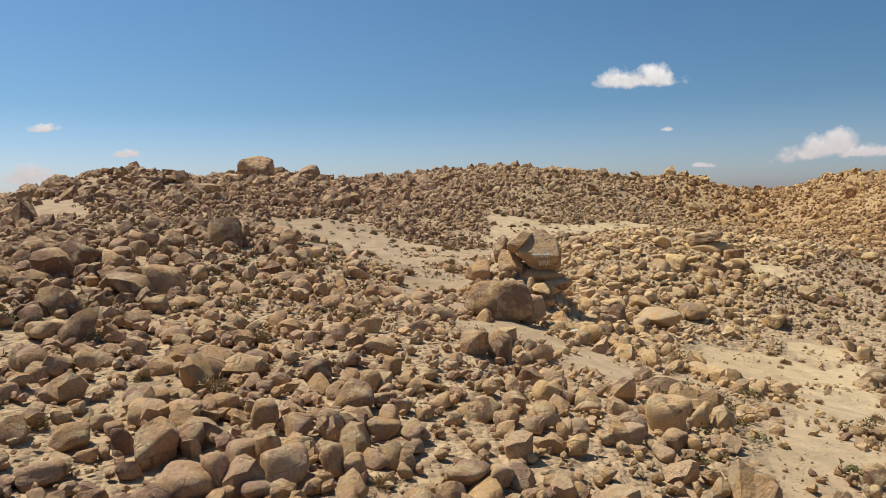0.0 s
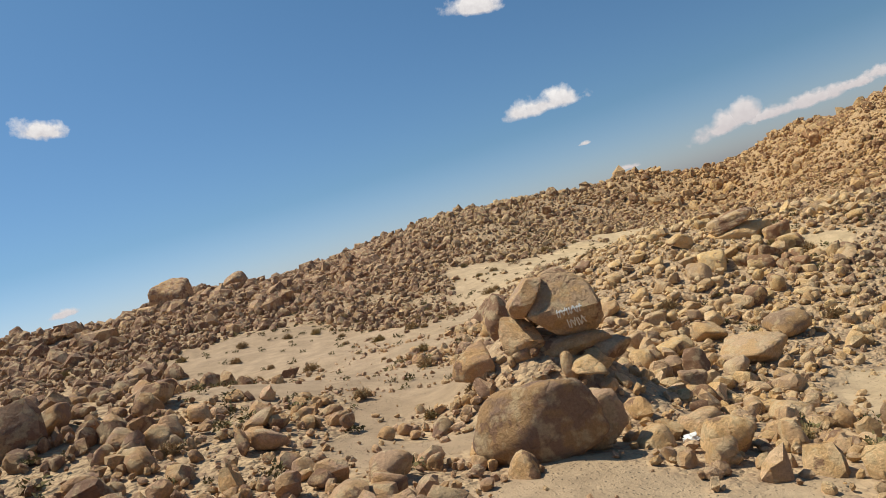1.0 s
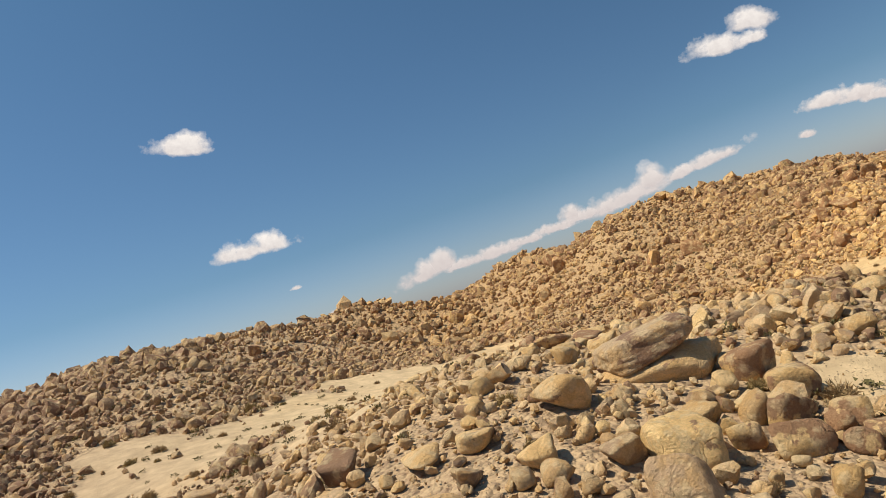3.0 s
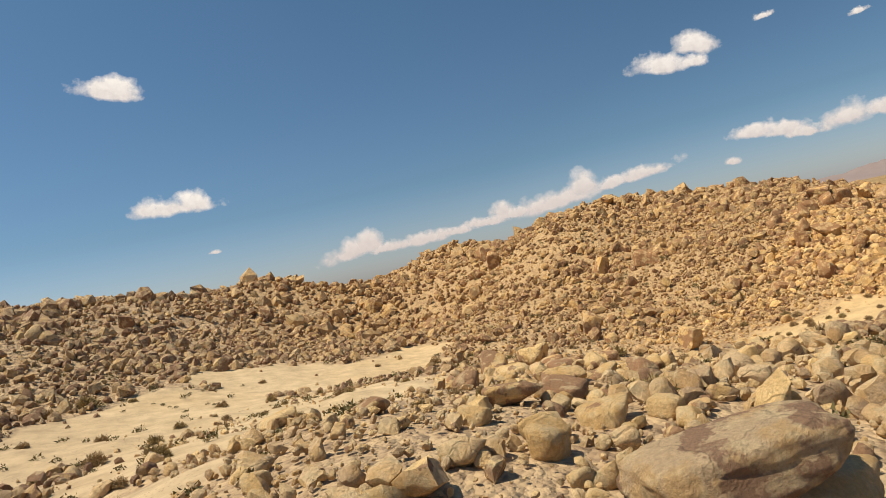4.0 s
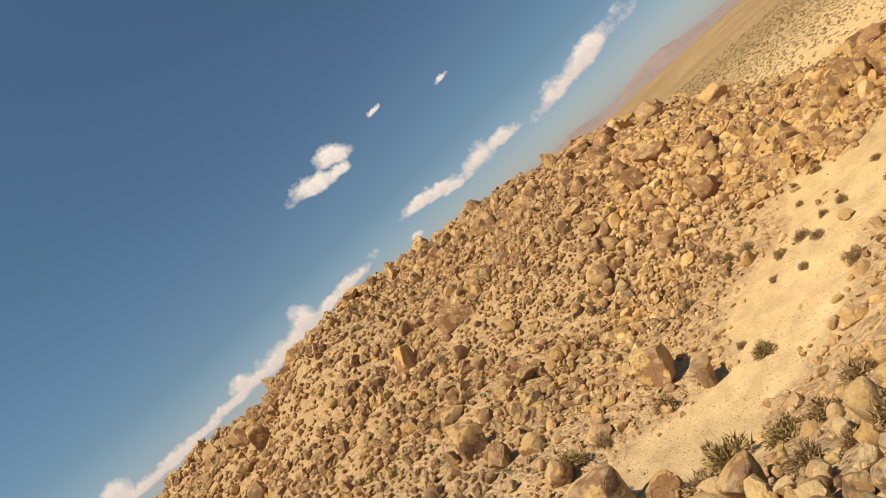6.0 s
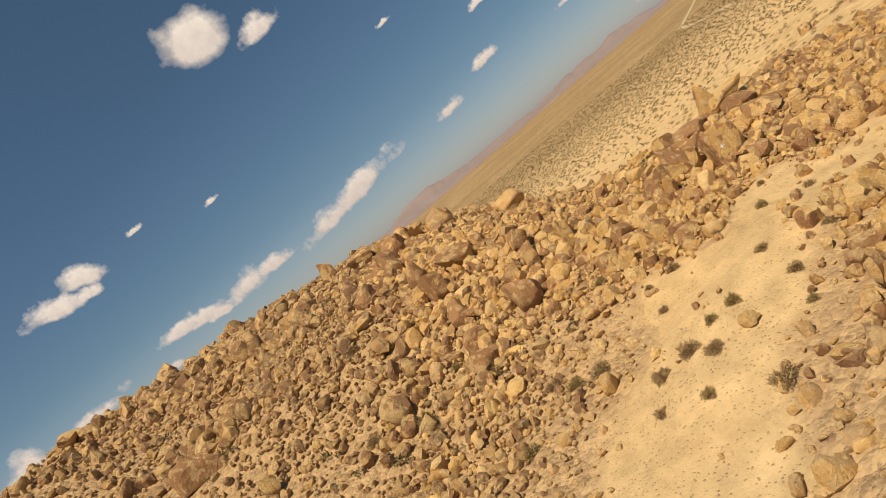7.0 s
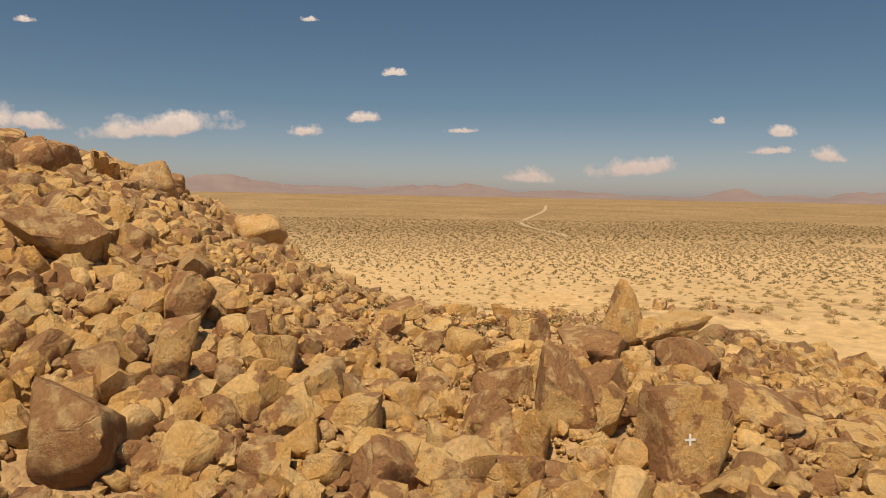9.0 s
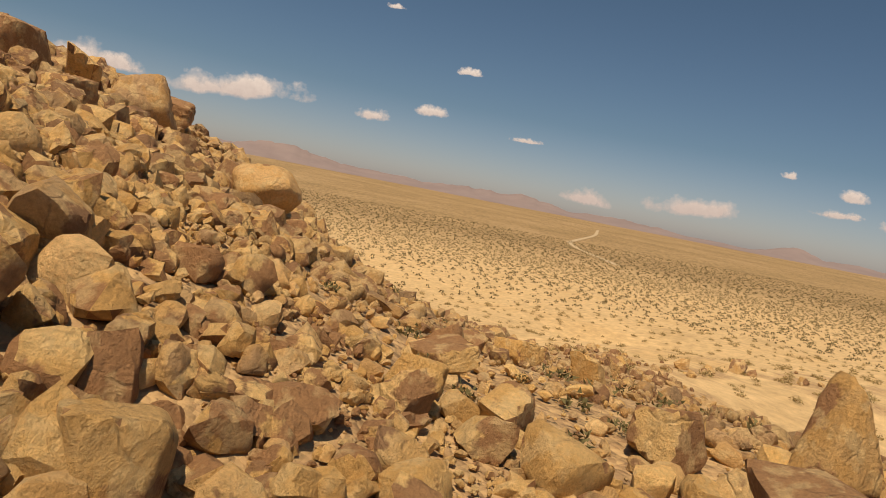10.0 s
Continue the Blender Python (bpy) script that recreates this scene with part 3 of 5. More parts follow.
SPUR_FOOT = [
    (101.8, 113.9, 8.9, 0.93, 0.80, 1), (102.8, 121.1, 9.6, 1.26, 1.20, 1), (103.5, 109.5, 8.8, 0.53, 0.83, 0), (105.2, 110.7, 8.9, 0.82, 0.82, 0), (104.7, 114.3, 9.2, 0.78, 0.65, 0),
    (111.9, 124.5, 13.6, 1.39, 1.29, 0), (128.4, 131.9, 16.7, 1.43, 1.43, 0), (104.2, 107.3, 9.2, 0.48, 0.96, 0), (106.9, 99.4, 8.3, 0.76, 0.57, 0), (103.4, 100.8, 8.1, 0.65, 0.48, 0),
    (102.4, 103.7, 8.3, 0.68, 0.45, 0),
]
FACE = [
    (105.2, 125.8, 11.0, 1.16, 1.03, 1), (102.2, 125.5, 9.5, 1.06, 0.71, 1), (118.6, 130.5, 16.0, 1.06, 1.48, 1), (113.1, 128.3, 14.3, 0.79, 1.19, 1), (109.5, 126.9, 13.0, 1.15, 1.21, 1),
    (135.1, 133.0, 17.0, 1.54, 1.44, 0), (139.1, 138.4, 18.4, 1.62, 1.21, 0), (105.5, 108.1, 9.6, 1.17, 1.33, 1), (105.8, 101.8, 8.9, 1.29, 0.72, 1), (98.5, 103.3, 7.3, 0.69, 0.73, 0),
    (99.0, 115.6, 8.6, 0.77, 0.66, 0), (98.8, 112.2, 8.2, 0.78, 0.89, 0), (88.4, 106.6, 7.2, 0.44, 0.74, 0), (88.7, 107.8, 7.2, 0.52, 0.52, 0), (87.3, 106.3, 6.8, 0.42, 0.42, 0),
    (87.8, 104.8, 6.8, 0.43, 0.51, 0), (99.7, 125.0, 8.6, 1.30, 0.65, 1), (115.4, 133.8, 15.5, 1.31, 0.91, 1), (106.6, 93.6, 7.1, 0.91, 0.54, 0), (101.9, 98.4, 7.3, 0.65, 0.52, 0),
    (99.3, 119.9, 8.5, 0.48, 0.61, 0), (95.3, 116.5, 7.9, 0.57, 0.54, 0),
    (85.1, 112.7, 6.7, 0.38, 0.30, 0), (83.5, 106.3, 6.7, 0.47, 0.40, 0), (82.5, 107.9, 6.7, 0.38, 0.45, 0), (81.8, 108.8, 6.8, 0.29, 0.51, 0), (80.3, 108.6, 6.8, 0.33, 0.40, 0),
]
WASH_SIDE = [
    (63.5, 117.4, 7.9, 0.95, 0.61, 0), (62.4, 112.7, 8.8, 0.44, 0.76, 0), (69.0, 123.4, 5.8, 1.18, 0.71, 0), (78.4, 121.8, 5.5, 0.64, 0.94, 1), (80.5, 124.6, 6.6, 1.12, 1.43, 0),
    (82.4, 140.1, 8.5, 1.19, 1.66, 1), (110.1, 152.9, 13.7, 1.79, 1.79, 1), (143.9, 121.9, 11.6, 1.48, 1.34, 1), (145.6, 129.3, 15.5, 1.96, 1.18, 0), (122.3, 131.6, 16.4, 1.14, 1.40, 1),
    (142.8, 143.6, 19.8, 1.15, 1.65, 1), (107.3, 159.5, 13.5, 1.16, 1.94, 0), (110.8, 191.3, 18.1, 1.44, 2.24, 1), (115.8, 200.5, 19.7, 1.31, 1.92, 1), (77.2, 132.3, 7.8, 0.82, 0.59, 0),
    (73.3, 129.5, 7.0, 0.87, 0.58, 0),
]
SHELF = [
    (64.9, 131.4, 8.7, 1.79, 1.19, 0), (64.1, 127.7, 8.0, 1.19, 0.99, 0), (68.2, 125.7, 6.9, 2.02, 1.42, 0), (54.3, 115.8, 10.2, 1.24, 0.83, 0), (57.4, 128.0, 9.7, 1.18, 1.66, 1),
    (50.3, 119.4, 10.6, 0.67, 0.84, 0), (50.5, 116.8, 10.6, 1.45, 1.06, 0), (57.7, 114.0, 9.5, 0.84, 0.51, 0), (54.7, 110.1, 10.2, 0.85, 0.44, 0), (41.6, 102.4, 13.1, 1.05, 0.59, 0),
    (42.0, 105.4, 12.9, 0.46, 0.33, 0), (42.5, 104.8, 12.9, 0.33, 0.30, 0), (46.4, 101.9, 12.3, 0.76, 0.53, 0), (53.1, 105.5, 10.9, 0.51, 0.51, 0), (43.9, 100.7, 12.5, 0.46, 0.46, 0),
    (46.6, 105.2, 12.6, 0.69, 0.43, 0), (44.0, 104.9, 12.8, 0.56, 0.35, 0), (43.6, 102.1, 12.5, 0.49, 0.35, 0), (45.7, 103.5, 12.5, 0.63, 0.32, 0), (41.5, 106.4, 13.1, 0.62, 0.31, 0),
    (47.2, 117.3, 10.7, 0.75, 0.50, 0), (47.8, 120.8, 10.9, 0.69, 0.50, 0),
]
LEDGE = [
    (38.7, 99.2, 13.4, 0.98, 0.57, 0), (36.1, 99.1, 14.0, 1.13, 0.45, 0), (41.4, 96.9, 13.2, 0.48, 0.61, 1), (36.2, 94.7, 13.5, 0.98, 0.43, 0), (38.1, 104.9, 13.9, 0.69, 0.59, 0),
    (32.3, 103.1, 14.5, 0.67, 0.40, 0), (31.7, 112.2, 13.5, 1.07, 0.43, 0), (36.5, 96.9, 13.7, 0.48, 0.35, 0), (37.6, 93.4, 13.4, 0.60, 0.34, 0), (37.4, 92.4, 13.2, 0.51, 0.34, 0),
]
CREST = [
    (111.2, 115.8, 10.0, 0.54, 0.47, 0), (109.8, 116.8, 9.9, 0.59, 0.48, 1), (113.3, 118.9, 11.0, 0.60, 0.45, 0), (113.7, 118.0, 10.9, 0.41, 0.41, 1),
    (114.9, 117.3, 10.9, 0.51, 0.40, 0), (118.0, 112.0, 9.9, 0.85, 0.50, 0), (116.0, 120.0, 11.8, 0.66, 0.54, 1), (128.3, 127.5, 15.0, 1.27, 0.84, 0),
    (146.9, 134.7, 17.2, 1.23, 1.23, 0), (128.6, 104.6, 7.9, 1.04, 0.81, 0), (129.1, 107.4, 8.0, 0.93, 0.58, 0), (114.6, 110.7, 9.6, 0.69, 0.52, 0),
    (115.0, 112.8, 10.0, 0.76, 0.47, 0),
]
APPROACH = [
    (-23.6, 43.0, 16.3, 1.18, 1.18, 1), (-16.0, 37.9, 15.4, 1.11, 1.05, 0), (-21.7, 44.9, 16.3, 0.82, 0.67, 1), (-15.0, 40.6, 15.4, 0.58, 0.68, 0), (-10.8, 17.7, 13.4, 0.57, 0.44, 0),
    (-8.2, 17.2, 13.3, 0.77, 0.70, 0), (-9.4, 17.8, 13.3, 0.32, 0.43, 1), (-6.9, 15.7, 12.9, 0.78, 0.50, 0), (-6.1, 16.1, 12.9, 0.55, 0.61, 0), (-5.9, 20.1, 13.2, 0.57, 0.53, 1),
    (-4.7, 19.3, 13.0, 0.55, 0.51, 0), (-3.5, 22.0, 13.1, 0.77, 0.46, 1), (-2.2, 20.1, 12.7, 0.48, 0.36, 0), (-4.5, 16.7, 12.9, 0.63, 0.53, 0), (-3.4, 17.3, 12.8, 0.39, 0.50, 0),
    (-2.8, 17.3, 12.6, 0.34, 0.37, 0), (-2.3, 18.1, 12.5, 0.41, 0.23, 0), (-5.2, 25.2, 13.3, 0.54, 0.54, 1), (-3.1, 24.6, 13.1, 0.47, 0.47, 0), (-2.4, 26.3, 13.2, 0.45, 0.41, 0),
    (-16.8, 27.2, 14.7, 0.65, 0.42, 0), (-14.3, 33.0, 14.8, 0.56, 0.50, 0), (-15.5, 23.6, 14.4, 0.41, 0.51, 0), (-1.3, 20.1, 12.6, 0.44, 0.32, 0), (-5.0, 15.5, 12.7, 0.40, 0.21, 0),
    (-19.8, 49.0, 16.8, 0.81, 0.97, 1), (-20.3, 56.9, 17.7, 0.93, 0.65, 1), (-13.4, 23.8, 14.2, 0.45, 0.37, 0), (-5.2, 30.9, 13.7, 0.58, 0.42, 0),
]
DESCENT = [
    (2.4, 31.4, 12.6, 0.64, 0.91, 0), (1.2, 31.3, 12.9, 0.75, 0.80, 1), (8.0, 23.9, 11.5, 0.79, 1.00, 0), (3.9, 20.1, 12.0, 0.39, 0.36, 0), (1.7, 21.9, 12.3, 0.38, 0.33, 0),
    (2.8, 21.8, 12.2, 0.42, 0.32, 0), (9.3, 44.6, 10.6, 0.82, 0.75, 0), (31.5, 65.9, 7.2, 0.98, 0.82, 0), (36.1, 58.8, 5.4, 0.78, 0.88, 0), (0.3, 17.6, 12.2, 0.63, 0.35, 0),
    (1.2, 17.8, 12.0, 0.56, 0.38, 0), (0.7, 16.8, 12.0, 0.58, 0.21, 0), (10.0, 26.4, 10.8, 0.41, 0.59, 0), (6.0, 21.7, 11.8, 0.48, 0.38, 0), (7.4, 29.7, 11.1, 0.51, 0.36, 0),
    (4.6, 26.6, 11.7, 0.41, 0.32, 0), (-1.9, 43.3, 13.0, 0.65, 0.51, 0),
]
PERCH = [
    (5.0, 59.3, 15.1, 1.25, 1.30, 1), (4.9, 54.5, 13.6, 0.62, 0.38, 0), (6.5, 52.7, 12.8, 0.38, 0.71, 0), (8.3, 53.9, 12.6, 0.91, 0.56, 0), (13.8, 66.7, 9.9, 0.81, 0.71, 0),
    (18.8, 66.4, 9.1, 1.16, 0.78, 0), (15.5, 64.9, 9.3, 1.33, 0.60, 0), (15.1, 60.6, 9.0, 0.83, 0.94, 1), 
    (12.8, 60.3, 9.1, 0.61, 0.41, 0), (13.4, 57.4, 8.9, 0.81, 0.72, 0), (16.8, 59.4, 8.4, 0.80, 0.50, 0),
    (25.9, 73.3, 9.0, 0.90, 0.90, 1), (24.7, 79.3, 11.3, 1.10, 0.81, 0),
]
TERRACE = [
    (15.5, 76.2, 11.0, 1.05, 0.73, 0), (13.5, 86.1, 12.5, 0.78, 0.65, 1), (21.6, 72.3, 9.2, 0.62, 0.50, 0), (17.6, 72.1, 10.0, 1.00, 0.53, 0), (20.5, 69.1, 9.2, 0.76, 0.68, 0),
    (20.3, 72.0, 9.4, 0.69, 0.43, 0), (23.3, 73.4, 9.2, 0.67, 0.57, 0), (24.8, 73.1, 9.0, 0.87, 0.68, 0), (32.6, 79.3, 10.2, 0.65, 0.52, 0), (32.5, 77.6, 9.8, 0.99, 0.62, 0),
    (35.1, 82.7, 11.0, 1.03, 0.73, 0), (35.1, 84.6, 11.7, 1.08, 0.92, 0), (30.2, 79.2, 10.5, 1.02, 0.76, 0), (27.0, 81.2, 11.5, 1.43, 0.91, 0), (25.2, 82.1, 11.9, 0.79, 0.53, 0),
    (20.9, 78.5, 11.1, 0.89, 0.45, 0), (22.5, 79.6, 11.3, 0.59, 0.59, 0), (27.3, 87.2, 13.4, 1.22, 0.76, 0), (28.6, 74.7, 9.3, 0.75, 0.75, 0), (14.9, 107.4, 12.1, 1.06, 0.76, 1),
    (18.7, 91.6, 13.4, 0.95, 0.63, 1), (15.7, 81.2, 11.8, 0.64, 0.46, 0), (25.2, 77.2, 10.4, 0.56, 0.45, 0), (21.8, 75.5, 10.1, 0.57, 0.36, 0), (23.1, 84.0, 12.6, 0.76, 0.49, 0),
    (19.1, 83.9, 12.3, 0.78, 0.52, 0),
]
TERRACE_HEAD = [
    (31.2, 81.5, 11.2, 0.73, 0.63, 0), (31.9, 80.7, 10.8, 0.93, 0.82, 1), (33.4, 79.5, 10.1, 0.71, 0.61, 0), (29.2, 80.5, 10.9, 0.54, 0.54, 0), (31.4, 78.0, 10.0, 0.56, 0.46, 0),
    (28.2, 76.6, 10.0, 0.49, 0.49, 0), (29.4, 82.5, 11.6, 0.94, 0.38, 0), (58.5, 98.3, 11.1, 0.61, 0.78, 1), (55.7, 90.9, 10.7, 1.11, 0.67, 0), (42.6, 83.9, 11.3, 0.81, 0.54, 0),
    (32.2, 93.1, 13.9, 0.74, 0.59, 0), (21.9, 83.4, 12.3, 0.47, 0.37, 1), (20.6, 88.4, 13.1, 0.86, 0.32, 0), (22.8, 87.6, 13.1, 0.77, 0.39, 0), (22.9, 83.0, 12.2, 0.66, 0.34, 0),
]
GULLY = [
    (-13.3, 58.1, 16.6, 0.98, 0.63, 1), (-7.3, 49.6, 14.7, 0.44, 0.55, 0), (-1.9, 45.2, 13.1, 0.75, 0.47, 0), (-6.5, 49.8, 14.4, 0.66, 0.44, 0),
    (9.4, 47.1, 10.2, 1.10, 0.78, 0), (18.9, 61.7, 8.3, 1.80, 0.90, 0), (2.4, 44.1, 12.0, 0.59, 0.50, 0), (7.3, 45.8, 10.7, 0.69, 0.54, 0),
    (14.9, 50.9, 8.4, 0.85, 0.48, 0), (7.7, 85.9, 12.8, 1.53, 1.40, 1), (-3.6, 52.9, 13.5, 0.37, 0.31, 1), (-16.4, 54.3, 17.2, 1.12, 0.62, 0),
    (23.6, 65.8, 8.2, 1.27, 0.91, 0),
]
STANDING = [(p[0], p[1], p[3]) for p in SPUR + SPUR_FOOT + FACE + WASH_SIDE + SHELF + LEDGE + CREST + APPROACH + DESCENT + PERCH + TERRACE + TERRACE_HEAD + GULLY]
STANDING += [(102.9, 105.7, 1.2), (115.4, 102.5, 0.9), (112.6, 101.4, 1.4), (32.6, 87.5, 2.4), (7.65, 54.6, 1.9), (3.5, 46.4, 2.1), (134, 120.1, 1.8), (139.4, 128.2, 1.7)]


def clear_of_boulders(x, y, share):
    """True where no large boulder stands within this share of its half width."""
    ok = np.ones(x.shape, bool)
    for px, py, half in STANDING:
        ok &= (x - px) ** 2 + (y - py) ** 2 > (share * half) ** 2
    return ok


rng = np.random.default_rng(5)
CHIPS = [rock_shape(40 + k, 3, 16, 1, 0.12) for k in range(30)]
STONES = [rock_shape(k, 3, rng.uniform(5, 13), 2, 0.05) for k in range(50)]
SPLIT_STONES = [rock_shape(200 + k, 4, rng.uniform(16, 44), 2, 0.08) for k in range(50)]
BLOCKS = [rock_shape(60 + k, 4, rng.uniform(16, 42), 3, 0.07) for k in range(24)]
PLAIN_BLOCKS = [rock_shape(100 + k, 3, rng.uniform(5, 13), 3, 0.06) for k in range(24)]


def rocks(name, cell, near, far, small, large, power, shapes, keep, label, line=WASH, tilt=0.5, mat=ROCK, tall=1.0, patchy=0.0, crest=0.0, deep=0.24):
    """A field of rocks at near to far metres from a line. patchy: the share of bare soil between the patches; crest: how much larger they are on high ground."""
    x, y = scatter(rng, -115, 195, -8, 285, cell)
    edge = np.clip(np.minimum(np.minimum(x + 115, 195 - x), np.minimum(y + 8, 285 - y)) / 14, 0.05, 1) * (1 - 0.75 * np.clip((x - 42) / 14, 0, 1) * np.clip((88 - y) / 14, 0, 1))
    d = off_line(x, y, line)
    thin = 0.8 + 0.2 * np.clip(0.5 + 1.6 * lattice(x / 5, y / 5, 41), 0, 1)
    high = np.clip((rise(x, y) - 6) / 12, 0, 1)
    bare = np.clip(0.5 + 1.5 * lattice(x / 9, y / 9, 51) + 0.8 * lattice(x / 3.5, y / 3.5, 52) - 0.9 * high, 0, 1) * patchy
    ok = (d >= near) & (d < far) & (rng.uniform(0, 1, len(x)) < keep * thin * edge * (1 - bare) * (1 - openness(x, y)) ** 2) & clear_of_boulders(x, y, 1.0)
    x, y, high = x[ok], y[ok], high[ok]
    size = small * (large / small) ** (rng.uniform(0, 1, len(x)) ** power)
    size *= 0.72 + 0.65 * np.clip(0.45 + 0.9 * lattice(x / 7, y / 7, 43) + 0.5 * lattice(x / 2.6, y / 2.6, 44), 0, 1)
    size *= 1 + crest * high
    return tagged(heap(name, x, y, size, shapes, mat, rng, tilt, deep, smooth=False if shapes is CHIPS else 37, tall=tall), label, "rocks", kind="stuff")


rocks("rubble", 0.62, 0, 17, 0.05, 0.24, 1.2, CHIPS, 0.95, "small tan granite rubble lying on sand")
rocks("rock_field", 0.82, 0, 17, 0.15, 0.64, 1.6, STONES, 0.97, "tan weathered granite rocks heaped on the slope", patchy=0.3, deep=0.32)
rocks("rubble", 0.9, 15, 44, 0.1, 0.32, 1.1, CHIPS, 0.85, "small broken granite rubble on the hillside", WASH, 0.6, SLOPE_ROCK, patchy=0.35, deep=0.34)
rocks("rock_slope", 0.9, 15, 34, 0.18, 0.66, 1.9, STONES, 0.97, "brown and tan granite rocks covering the hillside", WASH, 0.6, SLOPE_ROCK, 1.1, 0.8, 0.3, 0.38)
rocks("rock_slope", 0.84, 34, 56, 0.2, 0.78, 1.9, CHIPS, 0.97, "brown and tan granite rocks high on the hillside", WASH, 0.6, SLOPE_ROCK, 1.1, 0.68, 0.25, 0.38)
rocks("rock_slope", 0.92, 56, 82, 0.25, 0.9, 1.6, CHIPS, 1.0, "brown and tan granite rocks on the upper hillside", WASH, 0.6, SLOPE_ROCK, 1.1, 0.52, 0.2, 0.38)
rocks("rock_slope", 2.6, 18, 72, 0.42, 0.9, 1.9, STONES, 0.65, "larger tan granite blocks on the hillside", WASH, 0.6, SLOPE_ROCK, 1.15, 0.7, 0.4)
rocks("far_rocks", 1.6, 80, 300, 0.32, 0.95, 1.4, CHIPS, 1.0, "rock-strewn far ridge of brown granite", WASH, 0.6, SLOPE_ROCK, 1.12, 0.25, 0.2)
rocks("far_rocks", 3.8, 66, 300, 0.8, 1.6, 1.9, CHIPS, 0.8, "large brown granite blocks on the far ridge", WASH, 0.6, SLOPE_ROCK, 1.12, 0.5, 0.2)
rocks("rock_face", 0.66, 0, 9, 0.13, 0.5, 1.7, SPLIT_STONES, 0.85, "dense face of small broken granite rocks", [(90, 129), (97, 127), (106, 134), (120, 141)], 0.8, SLOPE_ROCK, deep=0.34)

x, y = scatter(rng, -40, 125, 0, 160, 0.6)
ok = (off_line(x, y, WASH) < 30) & (openness(x, y) > 0.25) & (off_line(x, y, PATH) > 1.7) & (rng.uniform(0, 1, len(x)) < 0.05 + 0.14 * (openness(x, y) < 0.6) + 0.5 * np.clip(lattice(x / 4, y / 4, 31) * 2.5 - 0.2 - 0.5 * (x > 50), 0, 1))
tagged(heap("gravel", x[ok], y[ok], 0.05 + 0.24 * rng.uniform(0, 1, ok.sum()) ** 3, CHIPS, ROCK, rng), "loose stones and gravel scattered on open sand", "stones", kind="stuff")

x, y = scatter(rng, 60, 106, 85, 130, 0.5)
ok = (off_line(x, y, [(80, 112), (86, 108), (93, 101), (98, 92)]) < 6.5) & (off_line(x, y, PATH) > 1.6) & (rng.uniform(0, 1, len(x)) < 0.08 + 0.7 * np.clip(lattice(x / 2.6, y / 2.6, 37) * 2.2 - 0.45, 0, 1))
tagged(heap("cobbles", x[ok], y[ok], 0.1 + 0.28 * rng.uniform(0, 1, ok.sum()) ** 2, STONES, RUSTY_ROCK, rng, 0.4, 0.3, 37), "clusters of yellow cobbles half buried in sand", "stones", kind="stuff")

SPUR_LINE = [(109, 89), (105, 97), (103, 103), (104, 112), (109, 119), (117, 125), (130, 128)]
SHELF_LINE = [(38, 92), (48, 106), (58, 117)]
rocks("block_heap", 0.5, 0, 9, 0.13, 0.62, 1.7, SPLIT_STONES, 1.0, "tight heap of small orange granite rocks between larger blocks", SPUR_LINE, 0.7, RUSTY_ROCK, deep=0.35)
rocks("rubble", 0.34, 0, 8, 0.06, 0.17, 1.0, CHIPS, 0.8, "small broken yellow granite between larger blocks", SPUR_LINE, 0.7, RUSTY_ROCK, deep=0.3)

# blocks that can be told apart one by one
BOULDERS = [[mesh_from("boulder", v, f, mat, 26) for v, f in BLOCKS] for mat in (ROCK, DARK_ROCK, RUSTY_ROCK)]
PLAIN_BOULDERS = [[mesh_from("boulder", v, f, mat, True) for v, f in PLAIN_BLOCKS] for mat in (ROCK, DARK_ROCK, RUSTY_ROCK)]


def single_rocks(name, cell, far, small, large, power, line, most, sorts, label, group, tilt=16, more=0, upright=1.0):
    """The nearest rocks to a line as things of their own, and more of them joined."""
    x, y = scatter(rng, -60, 150, 8, 160, cell)
    d = off_line(x, y, line)
    ok = (d < far) & (rng.uniform(0, 1, len(x)) < 0.9 * (1 - openness(x, y)) ** 2) & (np.hypot(x - 6, y - 51) > 5) & ((np.hypot(x - 83, y - 106) > 7) | (small < 0.4)) & clear_of_boulders(x, y, 1.25)
    order = np.argsort(d[ok])
    for px, py in zip(x[ok][order[:most]], y[ok][order[:most]]):
        size = small * (large / small) ** (rng.uniform(0, 1) ** power)
        sx, sy, sz = size * rng.uniform(0.9, 1.3), size * rng.uniform(0.75, 1.05), size * rng.uniform(0.55, 0.95) * upright
        ob = new(name, (BOULDERS if tilt == 25 else PLAIN_BOULDERS)[sorts[rng.integers(0, len(sorts))]][rng.integers(0, len(BLOCKS))])
        ob.matrix_world = pose(px, py, float(height(px, py)) + sz * rng.uniform(0.1, 0.42), *rng.normal(0, tilt, 2), rng.uniform(0, 360)) @ Matrix.Diagonal((sx, sy, sz, 1))
        tagged(ob, label, name.split("_")[-1], group)
    rest = order[most:most + more]
    if len(rest):
        size = small * (large / small) ** (rng.uniform(0, 1, len(rest)) ** power)
        tagged(heap("block_heap", x[ok][rest], y[ok][rest], size, SPLIT_STONES if tilt > 20 else PLAIN_BLOCKS, (ROCK, DARK_ROCK, RUSTY_ROCK)[sorts[0]], rng, 0.5 if tilt > 20 else 0.3, 0.28, 37 if tilt > 20 else True), label.replace("block", "blocks").replace("boulder", "boulders"), "rocks", kind="stuff")


